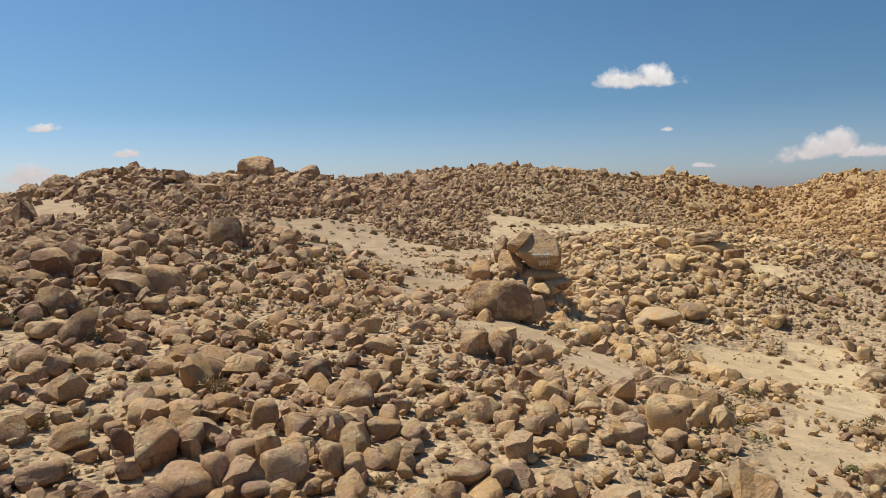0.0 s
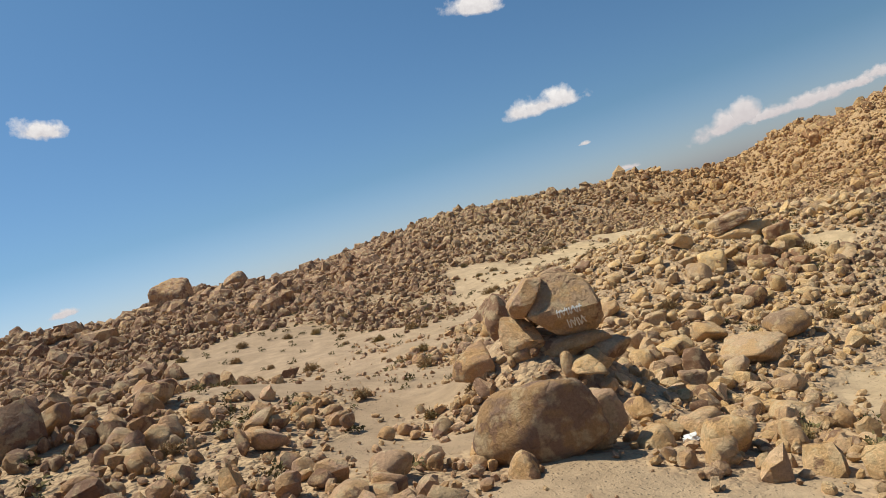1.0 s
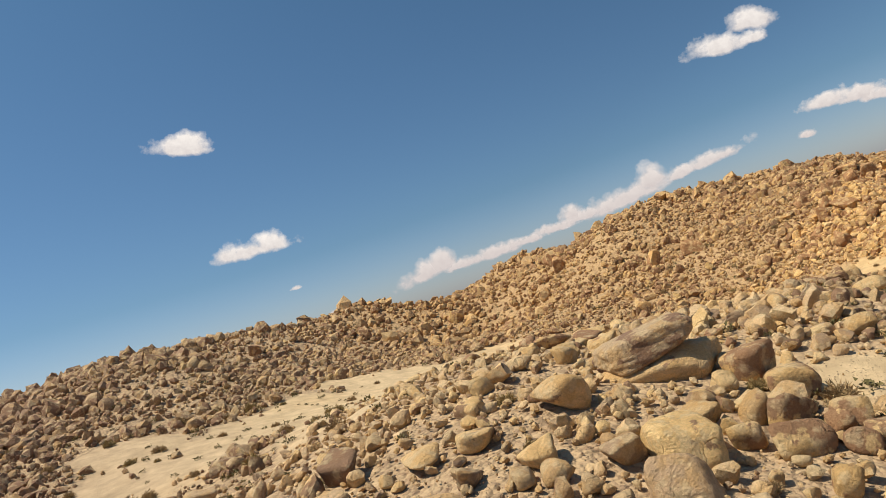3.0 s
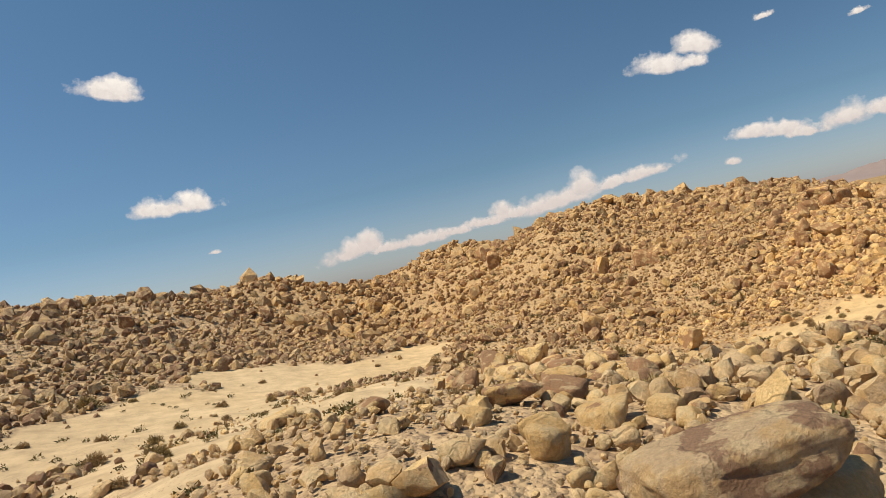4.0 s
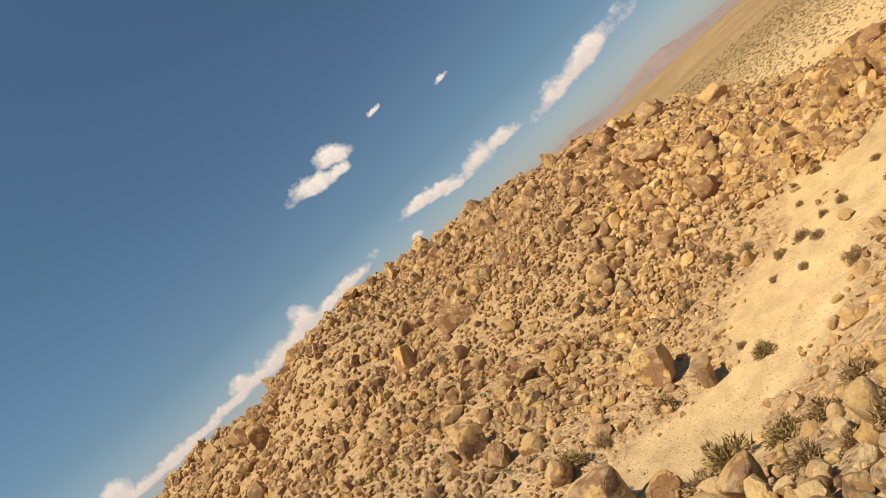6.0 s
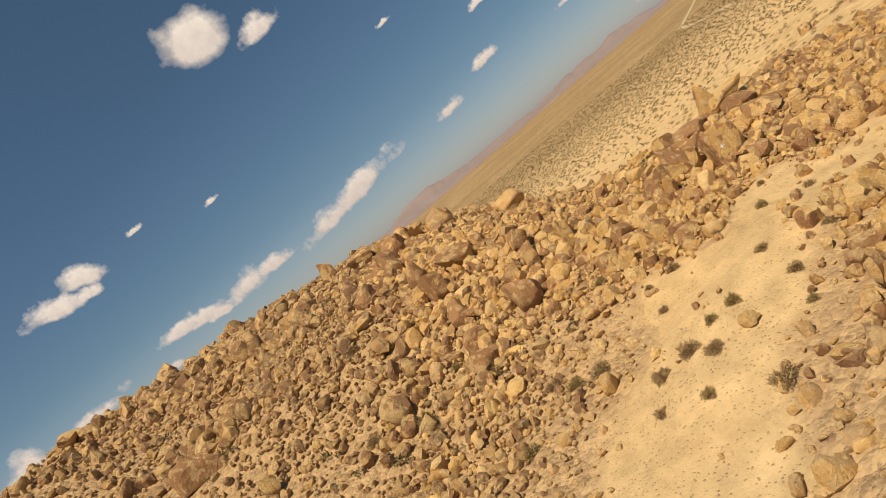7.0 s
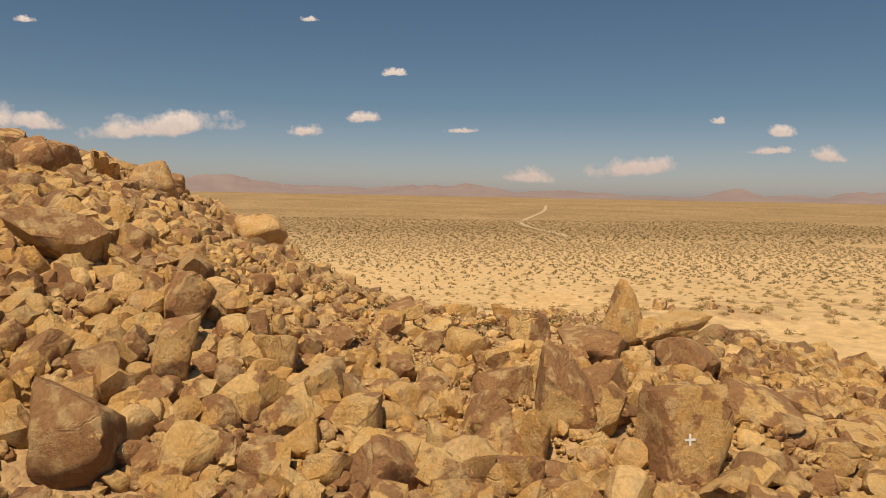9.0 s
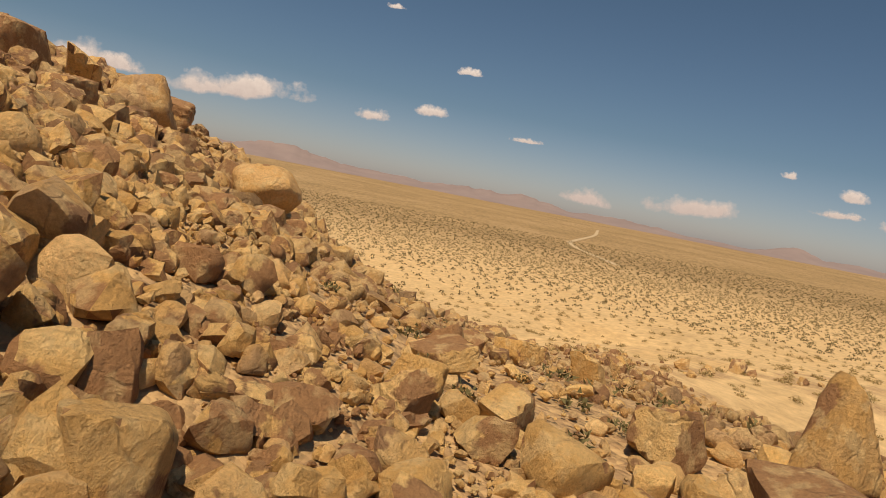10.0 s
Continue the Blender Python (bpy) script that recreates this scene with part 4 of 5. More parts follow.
single_rocks("granite_block", 1.45, 9, 0.4, 0.95, 1.6, SPUR_LINE, 110, (2, 2, 1), "orange and brown granite block in a tight heap", "blocks on the spur", 25, 80)
single_rocks("granite_block", 1.3, 6, 0.24, 0.56, 1.5, SHELF_LINE, 60, (2, 2, 0), "pale rounded granite block beside the sandy wash", "blocks on the shelf", more=70)
single_rocks("granite_block", 1.7, 8, 0.36, 0.8, 1.5, [(-22, 40), (-16, 52), (-12, 66)], 40, (0, 1), "brown granite block in a jumble on the slope", "blocks on the slope", 20, 60)

single_rocks("granite_block", 0.66, 2.9, 0.24, 0.5, 1.2, [(80.2, 107.6), (83.4, 106.6), (87.6, 104.4)], 105, (2, 2, 0), "upright yellow granite block beside the sandy wash", "blocks by the wash", 25, upright=1.6)

single_rocks("granite_block", 1.5, 7, 0.26, 0.6, 1.4, [(15, 78), (22, 75), (30, 79), (36, 86)], 45, (0, 2), "pale rounded granite block on a stepped terrace", "blocks on the terrace", more=90)
single_rocks("granite_block", 1.3, 6, 0.24, 0.55, 1.5, [(-12, 17), (-7, 18), (-2, 20), (4, 24)], 40, (0, 0, 1), "rounded brown granite block in the rubble", "blocks in the rubble", more=90)

# single boulders along the wash
single_rocks("boulder", 3.4, 30, 0.32, 0.72, 1.9, WASH, 40, (0, 0, 0, 2, 1), "weathered tan granite boulder lying on the rocky slope", "boulders on the slope", more=110)


def boulder(x, y, z, sx, sy, sz, heading, seed, label, mat=ROCK, lean=(0, 0), cuts=6, group="", planes=(), hard=10.0):
    """One large boulder; x, y, z its middle, sx, sy, sz its half sizes."""
    v, f = rock_shape(seed, cuts, hard, 5 if max(sx, sz) > 1.75 else 4 if max(sx, sz) > 0.75 else 3, 0.05, planes)
    ob = new("boulder", mesh_from("boulder", v * 1.04 * np.array([sx, sy, sz]), f, mat, 26 if hard > 12 else True))
    ob.matrix_world = pose(x, y, z, lean[0], lean[1], heading)
    return tagged(ob, label, "boulder", group)


LABELS = ("weathered tan and orange granite boulder among smaller rocks", "dark brown varnished granite boulder among paler rocks")
seed = 200
for group, heapname in ((SPUR, "boulders on the spur"), (SPUR_FOOT, "boulders on the spur"), (CREST, "boulders on the spur"), (FACE, "boulders on the hill face"), (WASH_SIDE, "boulders by the wash"),
                        (SHELF, "boulders on the shelf"), (LEDGE, "boulders on the shelf"), (TERRACE, "boulders on the terrace"), (TERRACE_HEAD, "boulders on the terrace"), (PERCH, "boulders round a perched boulder"), (GULLY, "boulders in the gully"), (APPROACH, "boulders in the gully"), (DESCENT, "boulders in the gully")):
    for px, py, pz, half, high, dark in group:
        seed += 1
        dark = int(dark or (py > 117.5 and px > 100 and rng.uniform(0, 1) < 0.7))
        boulder(px, py, pz, half, half * rng.uniform(0.75, 1.0), high, rng.uniform(0, 360), seed, LABELS[dark], (VARNISHED if px > 98 else DARK_ROCK) if dark else (RUSTY_ROCK if px > 28 else ROCK),
                tuple(rng.normal(0, 9, 2)), int(rng.integers(4, 9)), group=heapname, hard=float(rng.uniform(5, 12) if px < 66 else rng.uniform(13, 32)))

scrawled = boulder(7.3, 54.7, 15.4, 1.68, 1.6, 1.65, -4, 101, "large grey-brown boulder with white scrawled paint on its face", GREY_ROCK, (0, 0), 0, hard=34, planes=(
    ((-0.79, 0, 0.62), 0.80), ((-0.72, 0, -0.70), 0.80), ((-0.19, 0, -0.98), 0.85), ((0.79, 0, -0.62), 1.10), ((1, 0, 0.1), 0.92), ((0.707, 0, 0.707), 0.87), ((-0.14, 0, 0.99), 0.96),
    ((0.05, -0.74, 0.67), 0.66), ((-0.05, -0.75, -0.6), 0.84), ((0.1, 0.95, 0.3), 0.8), ((0, 0.5, -0.9), 0.85)))
boulder(5.8, 54.5, 16.1, 0.98, 1.2, 0.9, -6, 145, "orange-brown slab split from a large boulder by a crack", ROCK, (0, 0), 0, hard=26, planes=(
    ((0.74, 0, -0.67), 0.30), ((-0.62, 0, 0.78), 0.55), ((-0.95, 0, -0.2), 0.95), ((-0.2, -0.1, -1), 0.85), ((0.2, 0, 1), 0.95), ((0.1, -0.9, 0.4), 0.75), ((-0.1, -0.85, -0.5), 0.85), ((0, 1, 0), 0.8)))
boulder(5.1, 54.6, 14.5, 0.85, 0.9, 0.95, 20, 146, "orange granite block under a split slab", ROCK, (0, 6), 3, hard=18)
boulder(7.1, 54.7, 13.2, 1.75, 1.4, 0.85, 4, 133, "dark brown boulder bearing a larger painted one", DARK_ROCK, (0, 0), 3, hard=14)
boulder(2.6, 55.4, 13.7, 1.1, 0.9, 0.8, 15, 137, "pale weathered granite boulder on the slope", ROCK, (0, -10), 3)
boulder(8.9, 53.8, 12.8, 1.0, 0.8, 0.55, 25, 134, "tan granite block under a large boulder")
boulder(7.2, 52.2, 12.7, 0.9, 0.8, 0.35, 75, 135, "flat granite slab below a large boulder")
boulder(3.5, 46.4, 12.7, 2.3, 1.6, 1.4, -8, 102, "large dark brown and orange boulder resting on sand", DARK_ROCK, (0, 0), 9, hard=7)
boulder(5.5, 46.6, 12.0, 0.9, 1.1, 1.0, 20, 136, "orange granite boulder split from a larger one", ROCK, (0, 0), 8)
boulder(32.4, 87.5, 13.85, 2.35, 1.2, 0.8, -41, 103, "long tan slab tilted on top of another boulder", ROCK, (0, -6), 2, hard=6)
boulder(33.2, 87.6, 12.2, 2.8, 1.9, 1.3, -41, 104, "broad pale tan boulder under a tilted slab")
boulder(-48.2, 182.1, 26.9, 4.3, 3.8, 3.8, 0, 105, "huge rounded grey-brown boulder on the ridge", DARK_ROCK, (0, 0), 5, hard=6)
boulder(-54.0, 183.4, 24.6, 2.9, 2.6, 1.8, 0, 141, "rounded grey boulder on the ridge", GREY_ROCK, (0, 0), 12, hard=7)
boulder(-41.7, 184.7, 24.3, 2.6, 2.3, 2.0, 0, 142, "rounded brown boulder on the ridge", GREY_ROCK, (0, 0), 12, hard=7)
boulder(-44.3, 179.5, 24.3, 2.2, 2.0, 1.3, 20, 143, "rounded grey boulder below the ridge", GREY_ROCK, (0, 0), 5, hard=10)
boulder(-37.8, 182.1, 23.9, 2.3, 2.0, 1.4, 50, 144, "rounded pinkish boulder below the ridge", ROCK, (0, 0), 5, hard=10)
boulder(-38, 200, 26.6, 2.8, 2.6, 2.4, 0, 106, "rounded grey boulder on the skyline", GREY_ROCK, (0, 0), 12, hard=7)
boulder(134.0, 120.1, 12.4, 1.9, 1.7, 1.4, 0, 111, "rounded tan boulder perched on the slope", ROCK, (0, 0), 12, hard=7)
boulder(139.4, 128.2, 15.8, 1.8, 1.6, 1.6, 0, 112, "rounded tan boulder perched on the skyline", ROCK, (0, 0), 12, hard=7)
marked = boulder(102.9, 105.7, 9.2, 0.95, 1.15, 1.22, 8, 116, "square dark brown granite block with a white painted mark", VARNISHED, (0, 8), 2, hard=22, planes=(((-1, 0, 0.12), 0.8), ((1, 0, 0), 0.8), ((0, 1, 0.08), 0.85), ((0, -1, 0.15), 0.85), ((0.1, 0, 1), 0.85), ((0, 0, -1), 0.9), ((-0.5, 0.8, 0.8), 1.15)))
boulder(102.7, 106.0, 7.7, 1.0, 1.3, 0.8, 30, 121, "yellow granite block under a painted one", RUSTY_ROCK, (0, 5), 3, hard=20)
boulder(115.4, 102.5, 10.3, 0.7, 1.0, 1.45, 10, 118, "pointed dark slab leaning on the rock pile", VARNISHED, (0, 12), 2, planes=(((0, 0.8, 0.6), 0.40), ((0, -0.95, 0.3), 0.6), ((1, 0, 0.1), 0.8), ((-1, 0, 0.15), 0.8), ((0, 0, -1), 0.9)))
boulder(112.6, 101.4, 10.1, 1.1, 1.6, 0.5, 15, 119, "flat brown cap rock lying on the rock pile", RUSTY_ROCK, (-8, 6), 3, hard=22)
splashed = boulder(102.7, 92.0, 5.9, 1.0, 0.9, 0.8, 0, 120, "brown granite boulder splashed with white paint", RUSTY_ROCK)


def part(name, bm, mat, parent, label=""):
    me = bpy.data.meshes.new(name)
    bm.to_mesh(me)
    bm.free()
    me.materials.append(mat)
    ob = new(name, me)
    ob.parent = parent
    ob.matrix_parent_inverse = parent.matrix_world.inverted()
    return tagged(ob, label)


def paint(target, eye, strokes, width, label, mat=WHITE_PAINT):
    """Brush strokes thrown from eye on to the face of a boulder; each stroke is a list of world points near the face."""
    tree = BVHTree.FromPolygons([target.matrix_world @ v.co for v in target.data.vertices], [p.vertices[:] for p in target.data.polygons])
    eye = Vector(eye)
    for stroke in strokes:
        hits = []
        for p in stroke:
            at, normal, _, _ = tree.ray_cast(eye, (Vector(p) - eye).normalized())
            if at:
                hits.append((at + normal * 0.015, normal))
        if len(hits) < 2:
            continue
        bm, last = bmesh.new(), None
        way = (hits[-1][0] - hits[0][0])
        for p, normal in hits:
            side = way.cross(normal).normalized() * width / 2
            pair = bm.verts.new(p - side), bm.verts.new(p + side)
            if last:
                bm.faces.new((last[0], last[1], pair[1], pair[0]))
            last = pair
        part("paint_mark", bm, mat, target, label)


def bars(wide, high, count, right, up, origin):
    """A row of plain leaning bars, where lettering has faded past reading."""
    rows = []
    for k in range(count):
        u, lean = wide * ((k + 0.5) / count - 0.5), 0.06 * math.sin(k * 2.4)
        foot = origin + right * (u - lean) - up * high * (0.42 + 0.08 * math.sin(k * 1.7))
        head = origin + right * (u + lean + 0.05) + up * high * (0.42 + 0.08 * math.cos(k * 2.1))
        rows.append([foot.lerp(head, q / 6) for q in range(7)])
        if k % 2:
            middle = foot.lerp(head, 0.5 + 0.3 * math.sin(k))
            rows.append([middle + right * (0.04 * q - 0.12) for q in range(7)])
    return rows


right, up = Vector((0.99, 0.1, -0.06)), Vector((0.08, 0.45, 0.88))
paint(scrawled, (3.2, 43, 18.9), bars(1.25, 0.34, 10, right, up, Vector((7.22, 53.0, 15.18))) + bars(0.9, 0.3, 8, right, up, Vector((7.36, 53.0, 14.72))), 0.055, "faded white scrawled lettering, no longer readable", FADED_PAINT)
right, up, face = Vector((0.1, -0.99, 0)), Vector((0.1, 0, 1)), Vector((101.9, 106.1, 9.3))
paint(marked, (85.5, 114.9, 15.4), [[face - right * 0.15 + right * 0.03 * k for k in range(11)], [face - up * 0.15 + up * 0.03 * k for k in range(11)]], 0.06, "small white painted cross of two bars")

# white paint splashed over one side of a boulder
bm = bmesh.new()
bm.from_mesh(splashed.data)
bare = [f for f in bm.faces if f.normal.dot(Vector((-0.75, 0.55, 0.35))) + 0.5 * noise.noise(f.calc_center_median() * 2.2) < 0.35]
bmesh.ops.delete(bm, geom=bare, context="FACES")
for v in bm.verts:
    v.co = splashed.matrix_world @ (v.co + v.normal * 0.012)
part("paint_mark", bm, WHITE_PAINT, splashed, "splash of thick white paint")

# a scrap of white plastic caught among the stones
bm = bmesh.new()
bmesh.ops.create_icosphere(bm, subdivisions=3, radius=0.34)
for v in bm.verts:
    v.co = v.co * (0.75 + 0.5 * noise.noise(v.co * 5)) * Vector((1.3, 0.9, 0.55)).length / 1.6
    v.co.z *= 0.55
scrap = bpy.data.meshes.new("plastic_scrap")
bm.to_mesh(scrap)
bm.free()
scrap.materials.append(WHITE_PAINT)
scrap = new("plastic_scrap", scrap)
scrap.location = (8.5, 45.6, float(height(8.5, 45.6)) + 0.12)
tagged(scrap, "crumpled scrap of white plastic lying among stones", "litter")

# ---- shrubs ----


def shrub_shape(seed, twigs, wide=0.012, stems=24, long=0.2):
    """A dry shrub: stems fanning from the root and a dome of short fine twigs. Half a unit high, about one in radius."""
    r = np.random.default_rng(seed)
    verts, faces = [], []

    def blade(p, q, w):
        side = np.cross(q - p, r.normal(size=3))
        side *= w / np.linalg.norm(side)
        b = len(verts)
        verts.extend([p - side, p + side, q])
        faces.append((b, b + 1, b + 2))
    for k in range(stems):
        a, tilt = r.uniform(0, 2 * np.pi), r.uniform(0.1, 1.3)
        tip = np.array([np.cos(a) * np.sin(tilt), np.sin(a) * np.sin(tilt), 0.85 * np.cos(tilt)]) * r.uniform(0.5, 0.95)
        blade(np.array([0, 0, -0.05]), tip, wide * 1.5)
    for k in range(twigs):
        a, tilt, far = r.uniform(0, 2 * np.pi), np.arccos(r.uniform(0.05, 1)), r.uniform(0.2, 1) ** 0.6
        far *= 0.8 + 0.25 * np.sin(3 * a + seed)
        way = np.array([np.cos(a) * np.sin(tilt), np.sin(a) * np.sin(tilt), 0.8 * np.cos(tilt)])
        p = way * far * 0.85
        blade(p, p + (way + r.normal(0, 0.55, 3)) * long * r.uniform(0.6, 1.3), wide)
    return np.array(verts), np.array(faces)


SHRUBS = [(mesh_from("crown", *shrub_shape(k, 1050, 0.042, 0, 0.15), LEAF if k % 3 == 1 else TWIG), mesh_from("stem", *shrub_shape(k, 0, 0.022, 34), TWIG)) for k in range(9)]
WASH_SHRUBS = [
    (70.6, 114.3, 0.88), (70.1, 117.8, 0.93), (69.3, 115.9, 0.91), (63.0, 115.2, 0.72), (70.6, 120.6, 1.20), (68.7, 121.3, 0.90), (62.3, 113.6, 0.50), (74.2, 129.2, 1.06),
    (70.9, 126.6, 1.02), (77.5, 124.4, 0.77), (78.4, 118.8, 0.68), (75.7, 127.7, 0.63), (81.3, 113.3, 0.58), (82.9, 115.6, 0.33), (84.3, 117.5, 0.38), (51.1, 105.9, 0.73),
    (57.3, 111.2, 0.70), (55.1, 106.0, 0.66), (42.9, 101.3, 0.52), (91.4, 120.5, 0.59), (90.8, 119.0, 0.62), (86.1, 115.2, 0.56), (87.1, 112.5, 0.39), (86.4, 109.9, 0.39),
    (89.7, 106.4, 0.62), (93.7, 108.0, 0.35), (94.6, 110.3, 0.40), (94.4, 113.2, 0.44), (98.1, 116.7, 0.60), (96.5, 119.3, 0.47), (98.0, 124.5, 0.61), (98.9, 130.3, 0.75),
    (89.2, 110.0, 0.34), (82.3, 107.8, 0.28), (84.1, 110.5, 0.28), (91.4, 114.9, 0.31), (93.1, 121.4, 0.42), (87.0, 113.7, 0.34), (79.9, 120.0, 0.34), (89.2, 139.6, 0.47),
    (101.3, 127.4, 0.44),
]
SPUR_SHRUBS = [
    (97.3, 113.6, 0.40), (93.8, 105.7, 0.36), (88.0, 107.5, 0.29),
]
FOOT_SHRUBS = [
    (89.3, 107.9, 0.29), (87.8, 107.3, 0.33), (97.2, 106.7, 0.25), (93.9, 114.8, 0.28), (90.2, 104.1, 0.23),
]
SLOPE_SHRUBS = [
    (45.4, 132.7, 0.63), (40.5, 120.3, 0.52), (35.5, 134.1, 0.43), (32.2, 135.0, 0.56), (36.6, 128.4, 0.39), (35.4, 118.5, 0.21), (34.0, 102.5, 0.37), (36.2, 103.1, 0.43),
    (41.3, 94.9, 0.28), (41.9, 94.1, 0.28), (39.8, 93.6, 0.22), (40.2, 98.0, 0.31), (48.3, 121.3, 0.43), (47.3, 146.3, 0.47), (49.3, 131.2, 0.32), (41.5, 140.2, 0.54),
    (67.2, 179.3, 0.62), (89.7, 147.8, 0.66), (86.9, 154.4, 0.69), (93.0, 121.8, 0.43),
]
TERRACE_SHRUBS = [
    (19.8, 75.1, 0.87), (21.7, 74.7, 0.42), (35.7, 81.4, 0.77), (6.3, 114.1, 0.76), (18.7, 88.2, 0.33), (11.9, 117.3, 1.05), (18.5, 83.0, 0.42), (23.5, 84.9, 0.47),
    (17.5, 78.2, 0.23), (26.7, 78.0, 0.40), (12.9, 78.1, 0.34), (13.9, 91.7, 0.47), (16.6, 120.0, 0.48), (26.3, 90.4, 0.55), (22.9, 81.5, 0.27), (20.5, 101.1, 0.36),
    (24.4, 159.5, 0.65),
]
GULLY_SHRUBS = [
    (-8.4, 29.3, 0.67), (-12.5, 25.3, 0.42), (12.6, 24.7, 0.26), (22.2, 40.2, 0.31), (27.8, 56.0, 0.54), (27.6, 58.1, 0.56), (-2.0, 17.0, 0.38), (-9.2, 15.4, 0.26),
    (-12.3, 18.6, 0.48), (-4.7, 36.0, 0.56), (-10.4, 50.1, 0.70), (-11.1, 23.2, 0.34), (-0.6, 21.1, 0.26), (1.1, 111.4, 0.97), (13.2, 32.8, 0.43), (31.4, 49.5, 0.38),
    (-39.2, 99.3, 1.11), (-4.8, 26.7, 0.25), (2.8, 25.2, 0.24), (-34.1, 109.0, 0.95), (19.6, 113.8, 0.85), (-8.5, 121.5, 0.91), (-20.0, 109.0, 0.81), (-49.2, 87.2, 0.76),
    (2.2, 55.1, 0.49),
]
SADDLE_SHRUBS = [
    (-7.0, 97.8, 0.51), (-11.3, 111.0, 0.71), (-19.0, 100.0, 0.74), (0.4, 95.8, 0.79), (6.0, 114.4, 0.86), (-5.5, 112.7, 0.55), (-13.6, 90.1, 0.44), (18.3, 73.3, 0.67),
    (20.0, 72.9, 0.48), (20.4, 153.2, 1.02), (28.6, 153.2, 1.17), (-2.6, 79.0, 0.26), (-9.2, 83.7, 0.83),
]
places = WASH_SHRUBS + SPUR_SHRUBS + FOOT_SHRUBS + SLOPE_SHRUBS + TERRACE_SHRUBS + GULLY_SHRUBS + SADDLE_SHRUBS
x, y = scatter(rng, -60, 150, 15, 180, 4.2)
open_ = openness(x, y)
chance = 0.10 + 0.30 * ((open_ > 0.05) & (open_ < 0.9)) + 0.10 * (open_ >= 0.9)
ok = (rng.uniform(0, 1, len(x)) < chance * 0.8) & (off_line(x, y, WASH) < 75) & (off_line(x, y, SPUR_LINE) > 10) & (rise(x, y) > 1.0)
places += [(px, py, rng.uniform(0.35, 0.85)) for px, py in zip(x[ok], y[ok])][:150]
for k, (px, py, half) in enumerate(places):
    bush = new("desert_shrub")
    half *= 1.15
    bush.matrix_world = pose(px, py, float(ground_level(np.array([px], float), np.array([py], float))[0]) - 0.02, 0, 0, rng.uniform(0, 360)) @ Matrix.Diagonal((half, half, half * rng.uniform(0.95, 1.3), 1))
    for name, me in zip(("crown", "stem"), SHRUBS[k % len(SHRUBS)]):
        ob = new(name, me)
        ob.parent = bush
        tagged(ob, "pale dry woody stems" if name == "stem" else "")
    tagged(bush, ("dry grey-green desert shrub growing in sand" if k % 9 % 3 == 1 else "dry brown desert shrub growing among rocks"), "shrub", "desert shrubs")


def scrub(name, x, y, size, shapes, mat):
    verts, faces, base = [], [], 0
    pick = rng.integers(0, len(shapes), len(x))
    spin = rng.uniform(0, 2 * np.pi, len(x))
    z = height(x, y)
    for k, (v, f) in enumerate(shapes):
        s = np.where(pick == k)[0]
        c, q = np.cos(spin[s])[:, None], np.sin(spin[s])[:, None]
        p = np.stack([v[None, :, 0] * c - v[None, :, 1] * q, v[None, :, 0] * q + v[None, :, 1] * c, np.repeat(v[None, :, 2], len(s), 0)], -1) * size[s][:, None, None]
        p += np.stack([x[s], y[s], z[s]], 1)[:, None]
        verts.append(p.reshape(-1, 3))
        faces.append((f[None] + base + (np.arange(len(s)) * len(v))[:, None, None]).reshape(-1, 3))
        base += len(s) * len(v)
    return tagged(new(name, mesh_from(name, np.concatenate(verts), np.concatenate(faces), mat)), "low dark scrub bushes dotting the sandy plain", "scrub", kind="stuff")


TUFTS = [shrub_shape(70 + k, 12, 0.32, 0, 0.24) for k in range(6)]
FINE_TUFTS = [shrub_shape(80 + k, 100, 0.075, 0, 0.15) for k in range(6)]
x, y = scatter(rng, 120, 700, -330, 420, 4.1)
bare = (rise(x, y) < 2.6) & (rng.uniform(0, 1, len(x)) < 0.8) & (np.abs(np.arctan2(x - 60, y - 110) - 1.75) < 0.75)
x, y = x[bare], y[bare]
near = np.hypot(x - 100, y - 100) < 170
beyond = ~near
near &= (np.hypot(x - 100, y - 100) > 45 + 30 * rng.uniform(0, 1, len(x)))
scrub("near_scrub", x[near], y[near], 0.45 + 0.75 * rng.uniform(0, 1, near.sum()) ** 1.6, FINE_TUFTS, LEAF)
scrub("plain_scrub", x[beyond], y[beyond], rng.uniform(0.5, 1.25, beyond.sum()), TUFTS, DRY_SCRUB)
TUFTS = [shrub_shape(90 + k, 9, 0.3, 0, 0.8) for k in range(5)]
x, y = scatter(rng, 700, 1500, -900, 500, 11.0)
bare = (rng.uniform(0, 1, len(x)) < 0.8) & (np.abs(np.arctan2(x - 60, y - 110) - 1.75) < 0.7)
scrub("far_scrub", x[bare], y[bare], rng.uniform(0.9, 2.0, bare.sum()), TUFTS, DRY_SCRUB)

x, y = scatter(rng, -60, 190, 20, 230, 1.9)
soil = np.clip(0.5 + 1.5 * lattice(x / 9, y / 9, 51) + 0.8 * lattice(x / 3.5, y / 3.5, 52), 0, 1)
ok = (rng.uniform(0, 1, len(x)) < 0.1 + 0.42 * soil) & (rise(x, y) > 2.5) & (off_line(x, y, WASH) > 5) & (off_line(x, y, SPUR_LINE) > 9) & ((openness(x, y) < 0.7) | (x < 45) & (y > 60) & (rng.uniform(0, 1, len(x)) < 0.75))
hill_scrub = scrub("hill_scrub", x[ok], y[ok], rng.uniform(0.3, 0.78, ok.sum()), [shrub_shape(100 + k, 46, 0.11, 0, 0.17) for k in range(6)], HILL_SCRUB)
tagged(hill_scrub, "low grey-green scrub dotting the rocky hillside")

# ---- distance ----


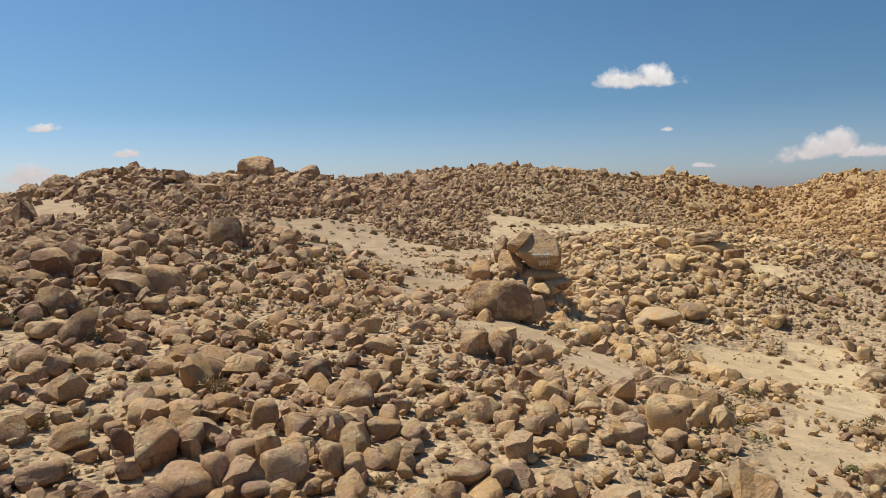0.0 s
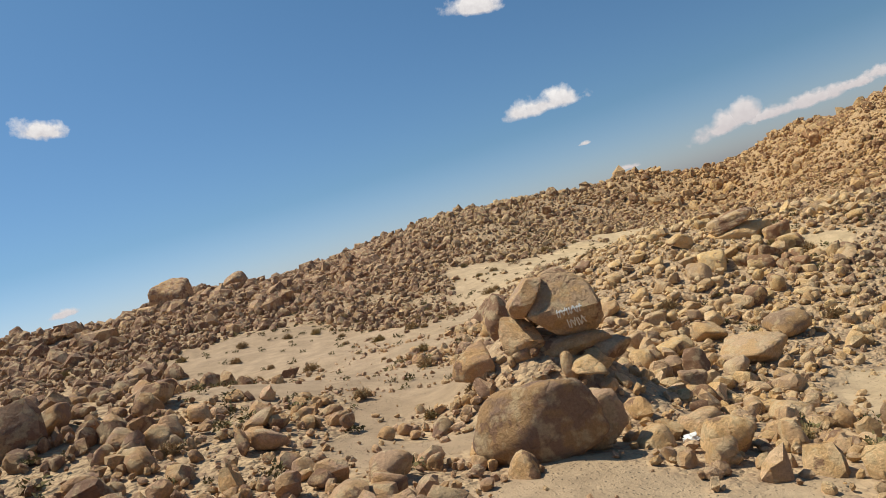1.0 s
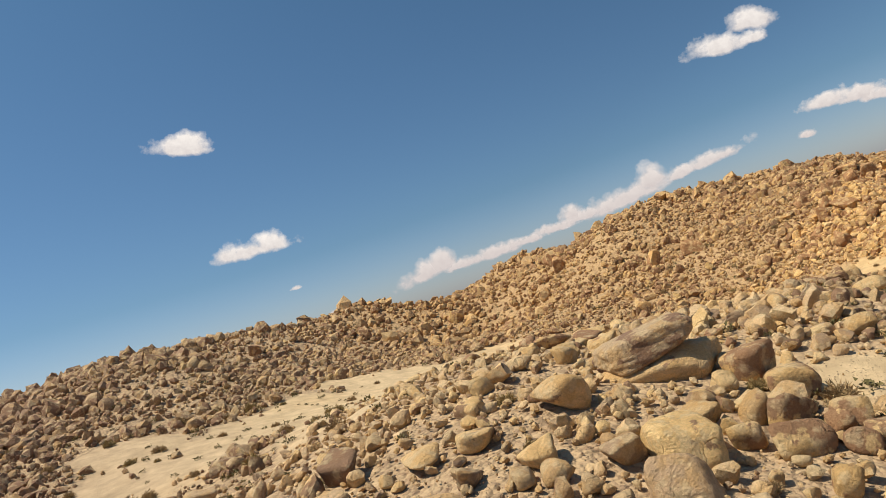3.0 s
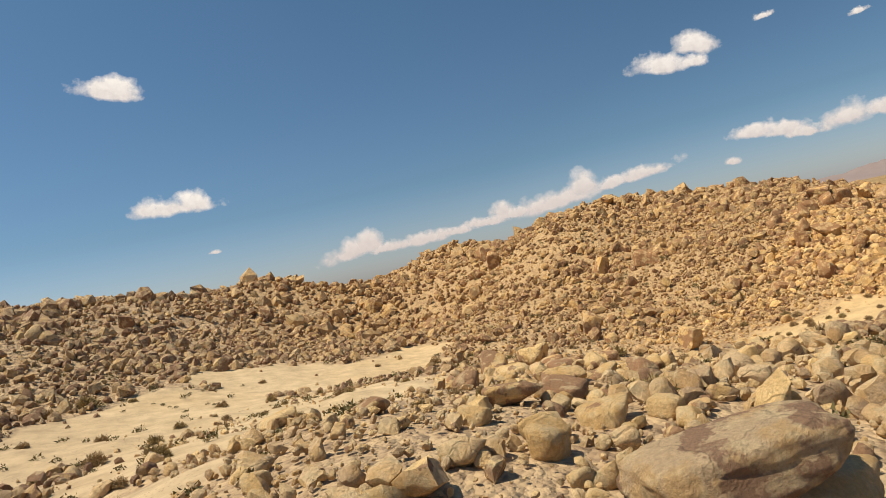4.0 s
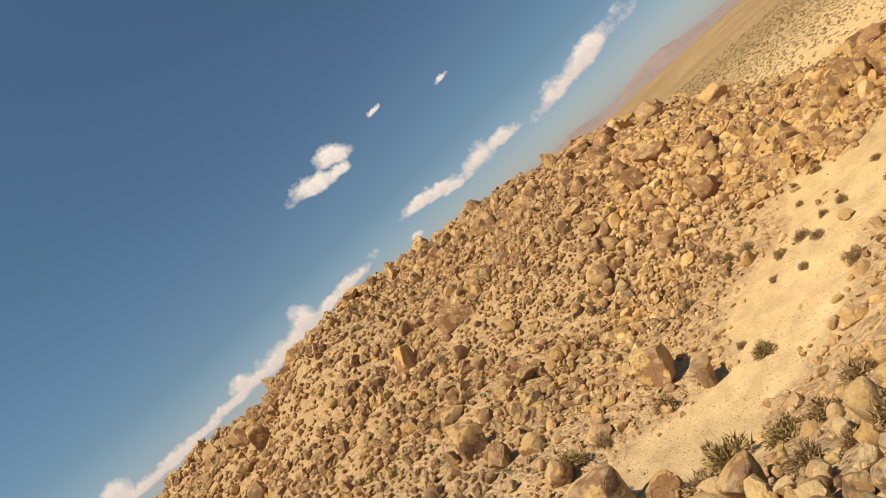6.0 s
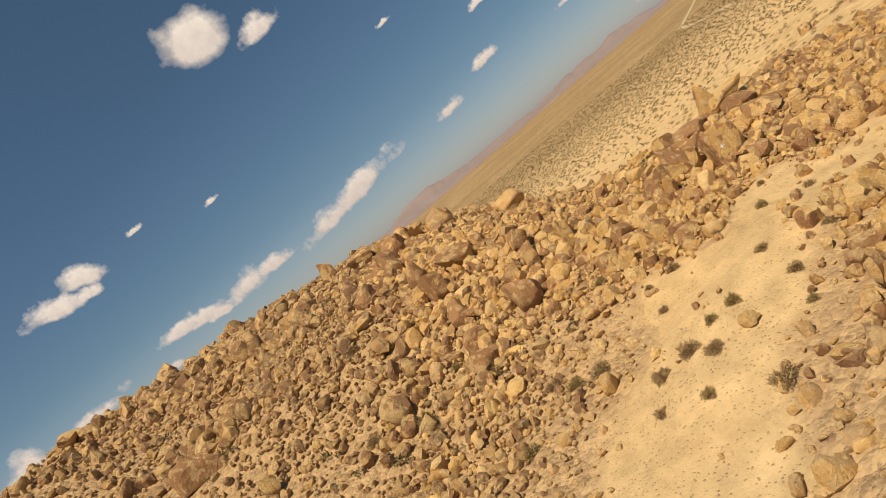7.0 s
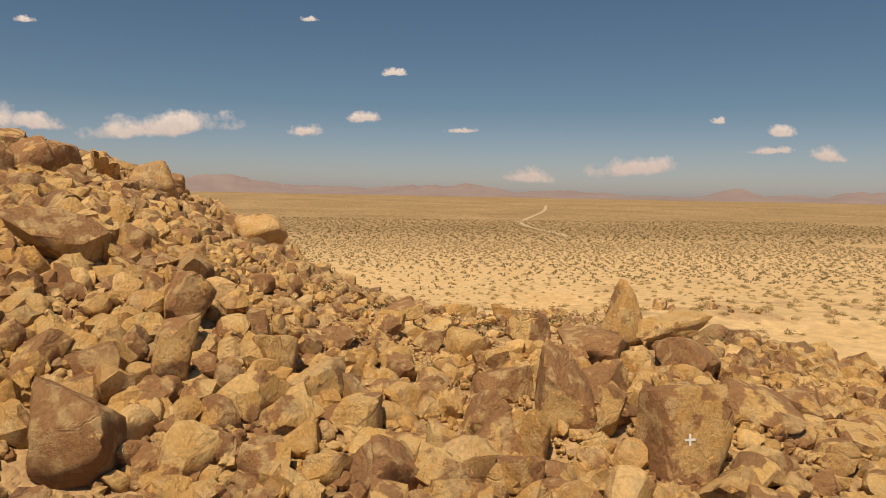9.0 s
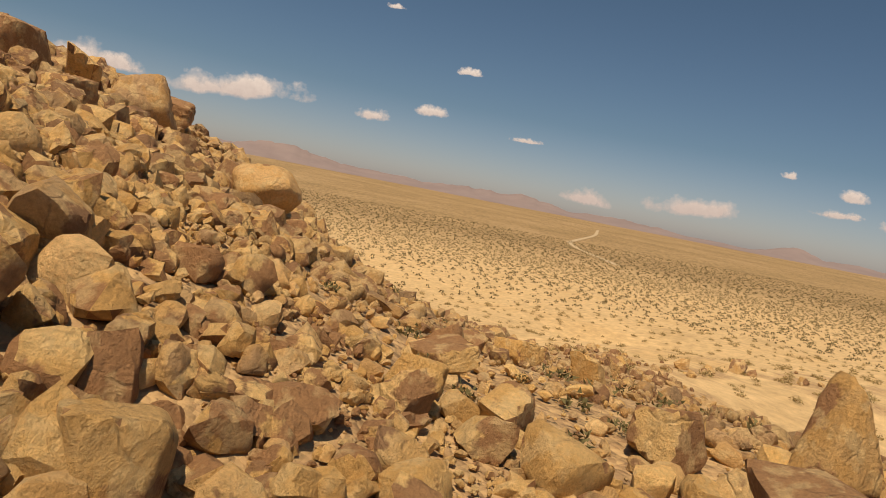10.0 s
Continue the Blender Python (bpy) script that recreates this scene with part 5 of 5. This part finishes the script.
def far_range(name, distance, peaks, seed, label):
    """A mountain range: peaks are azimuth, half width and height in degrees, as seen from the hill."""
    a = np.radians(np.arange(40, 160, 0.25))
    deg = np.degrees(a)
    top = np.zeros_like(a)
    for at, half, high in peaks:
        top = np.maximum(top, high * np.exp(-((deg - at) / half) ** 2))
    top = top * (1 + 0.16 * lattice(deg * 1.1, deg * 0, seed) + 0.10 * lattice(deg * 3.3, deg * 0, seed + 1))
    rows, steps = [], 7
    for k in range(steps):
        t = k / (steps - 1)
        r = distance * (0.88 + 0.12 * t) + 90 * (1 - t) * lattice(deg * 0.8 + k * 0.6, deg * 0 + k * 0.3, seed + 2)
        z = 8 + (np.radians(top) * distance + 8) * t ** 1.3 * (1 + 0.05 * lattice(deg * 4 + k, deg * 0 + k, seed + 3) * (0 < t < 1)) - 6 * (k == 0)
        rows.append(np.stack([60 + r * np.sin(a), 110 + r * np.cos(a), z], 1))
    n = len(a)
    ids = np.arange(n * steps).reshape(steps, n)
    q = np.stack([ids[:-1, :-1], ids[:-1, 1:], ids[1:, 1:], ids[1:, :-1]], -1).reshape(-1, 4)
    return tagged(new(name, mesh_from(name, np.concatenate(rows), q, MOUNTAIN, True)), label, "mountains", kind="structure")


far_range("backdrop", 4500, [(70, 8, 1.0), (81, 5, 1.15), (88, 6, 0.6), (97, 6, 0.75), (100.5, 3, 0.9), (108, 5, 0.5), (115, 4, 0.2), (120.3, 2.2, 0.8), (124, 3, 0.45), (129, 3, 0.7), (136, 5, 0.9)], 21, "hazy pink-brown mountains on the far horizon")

# a pale dirt track over the plain
track = [(880, -140), (1000, -160), (1200, -190), (1400, -232), (1600, -300), (1900, -400), (2600, -640)]
verts, faces = [], []
for k in range(240):
    t = k / 239 * (len(track) - 1)
    i = min(int(t), len(track) - 2)
    u = t - i
    px, py = (track[i][j] * (1 - u) + track[i + 1][j] * u for j in (0, 1))
    py += 8 * math.sin(px / 190)
    for s in (-5, 5):
        verts.append((px, py + s, float(height(px, py + s)) + 0.12))
    if k:
        b = 2 * k
        faces.append((b - 2, b - 1, b + 1, b))
tagged(new("road", mesh_from("road", np.array(verts), faces, TRACK, True)), "pale dirt track crossing the scrub plain", "dirt road", kind="structure")


def cloud(az, el, wide, high, lean):
    """A small fair-weather cloud far off, at an azimuth and height in degrees and of a width and depth in degrees."""
    d = 4680.0
    w, h = d * radians(wide) * 0.68, d * radians(high) * 0.80
    a, e = radians(az), radians(el)
    at = Vector((60 + d * math.sin(a) * math.cos(e), 110 + d * math.cos(a) * math.cos(e), 20 + d * math.sin(e)))
    me = bpy.data.meshes.new("cloud")
    k = w / h
    me.from_pydata([(-k, -0.8, 0), (k, -0.8, 0), (k, 1.4, 0), (-k, 1.4, 0)], [], [(0, 1, 2, 3)])
    uv = me.uv_layers.new(name="flat")
    for k, c in enumerate(((0, 0), (1, 0), (1, 1), (0, 1))):
        uv.data[k].uv = c
    me.materials.append(CLOUD)
    ob = new("cloud", me)
    ob.matrix_world = look(at, (60, 110, 20)) @ pose(0, 0, 0, 0, 0, -lean) @ Matrix.Diagonal((h, h, h, 1))
    return tagged(ob, "small white fair-weather cloud in a blue sky", "cloud", "clouds", "structure")


NORTH_CLOUDS = [(14.9, 8.5, 7.6, 2.1, -2), (17.2, 4.7, 1.1, 0.5, -2), (19.8, 1.8, 2.2, 0.5, -1), (-30.3, 5.1, 2.3, 0.7, 4), (-25.1, 3.4, 2.4, 0.9, 3),
                (-31.4, 1.8, 4.1, 2.3, 4), (12.1, 17.4, 5.9, 2.1, -10), (-23.2, 16.3, 4.0, 1.8, -8)]
BANK_CLOUDS = [(30.6, 2.3, 4.6, 0.96, 3), (29, 3, 2.6, 2.08, 0), (36.2, 2.5, 4.6, 0.96, 1), (41.2, 2.9, 5, 1.12, 2), (40.2, 3.3, 2.2, 1.92, 0), (47, 3.9, 3, 2.4, 4), (49, 3.5, 4.5, 1.12, 5), (62, 4.5, 4, 1.28, -2), (66, 4.3, 3.6, 2.24, 0)]
EAST_CLOUDS = [(27.6, 2.5, 5.5, 2.08, 8), (33.3, 2.3, 6, 1.43, 2), (38.8, 2.7, 4.6, 1.04, -2), (44.7, 3.1, 8.5, 2.08, 5), (51.6, 3.8, 6.1, 1.43, 4), (54.6, 11.3, 5.0, 2.1, -8),
               (57.4, 12.2, 4.0, 2.3, -8), (56.9, 11.0, 2.6, 1.3, -6), (62.2, 12.8, 1.7, 0.6, 1), (60, 4.8, 4, 1.4, -1), (63.3, 4, 3.6, 1.1, -5), (58.2, 3.1, 1.6, 0.7, -4)]
PLAIN_CLOUDS = [(75.1, 20.2, 6.9, 5.0, -8), (79.9, 18.5, 4.5, 2.1, 5), (76.5, 4.3, 10.9, 2.1, 7), (68.6, 4.3, 4.1, 1.4, -2), (87.2, 4.6, 2.8, 1.1, 3), (91.8, 5.8, 3.2, 1.1, 3),
                (94.2, 9.3, 2.2, 0.7, 2), (99.6, 5.0, 2.7, 0.5, 3), (87.6, 13.0, 1.5, 0.5, 2), (68.1, 11.1, 1.4, 0.6, 5), (119.0, 5.7, 1.3, 0.7, -1), (123.2, 4.8, 2.4, 1.1, -4)]
SOUTH_CLOUDS = [(126.3, 3.1, 2.8, 1.3, -8), (112.9, 2.1, 7.2, 1.8, 4), (105.0, 1.4, 4.7, 1.4, -3), (122.6, 3.5, 3.2, 0.7, 0)]
for spec in NORTH_CLOUDS + BANK_CLOUDS + EAST_CLOUDS + PLAIN_CLOUDS + SOUTH_CLOUDS:
    cloud(*spec)
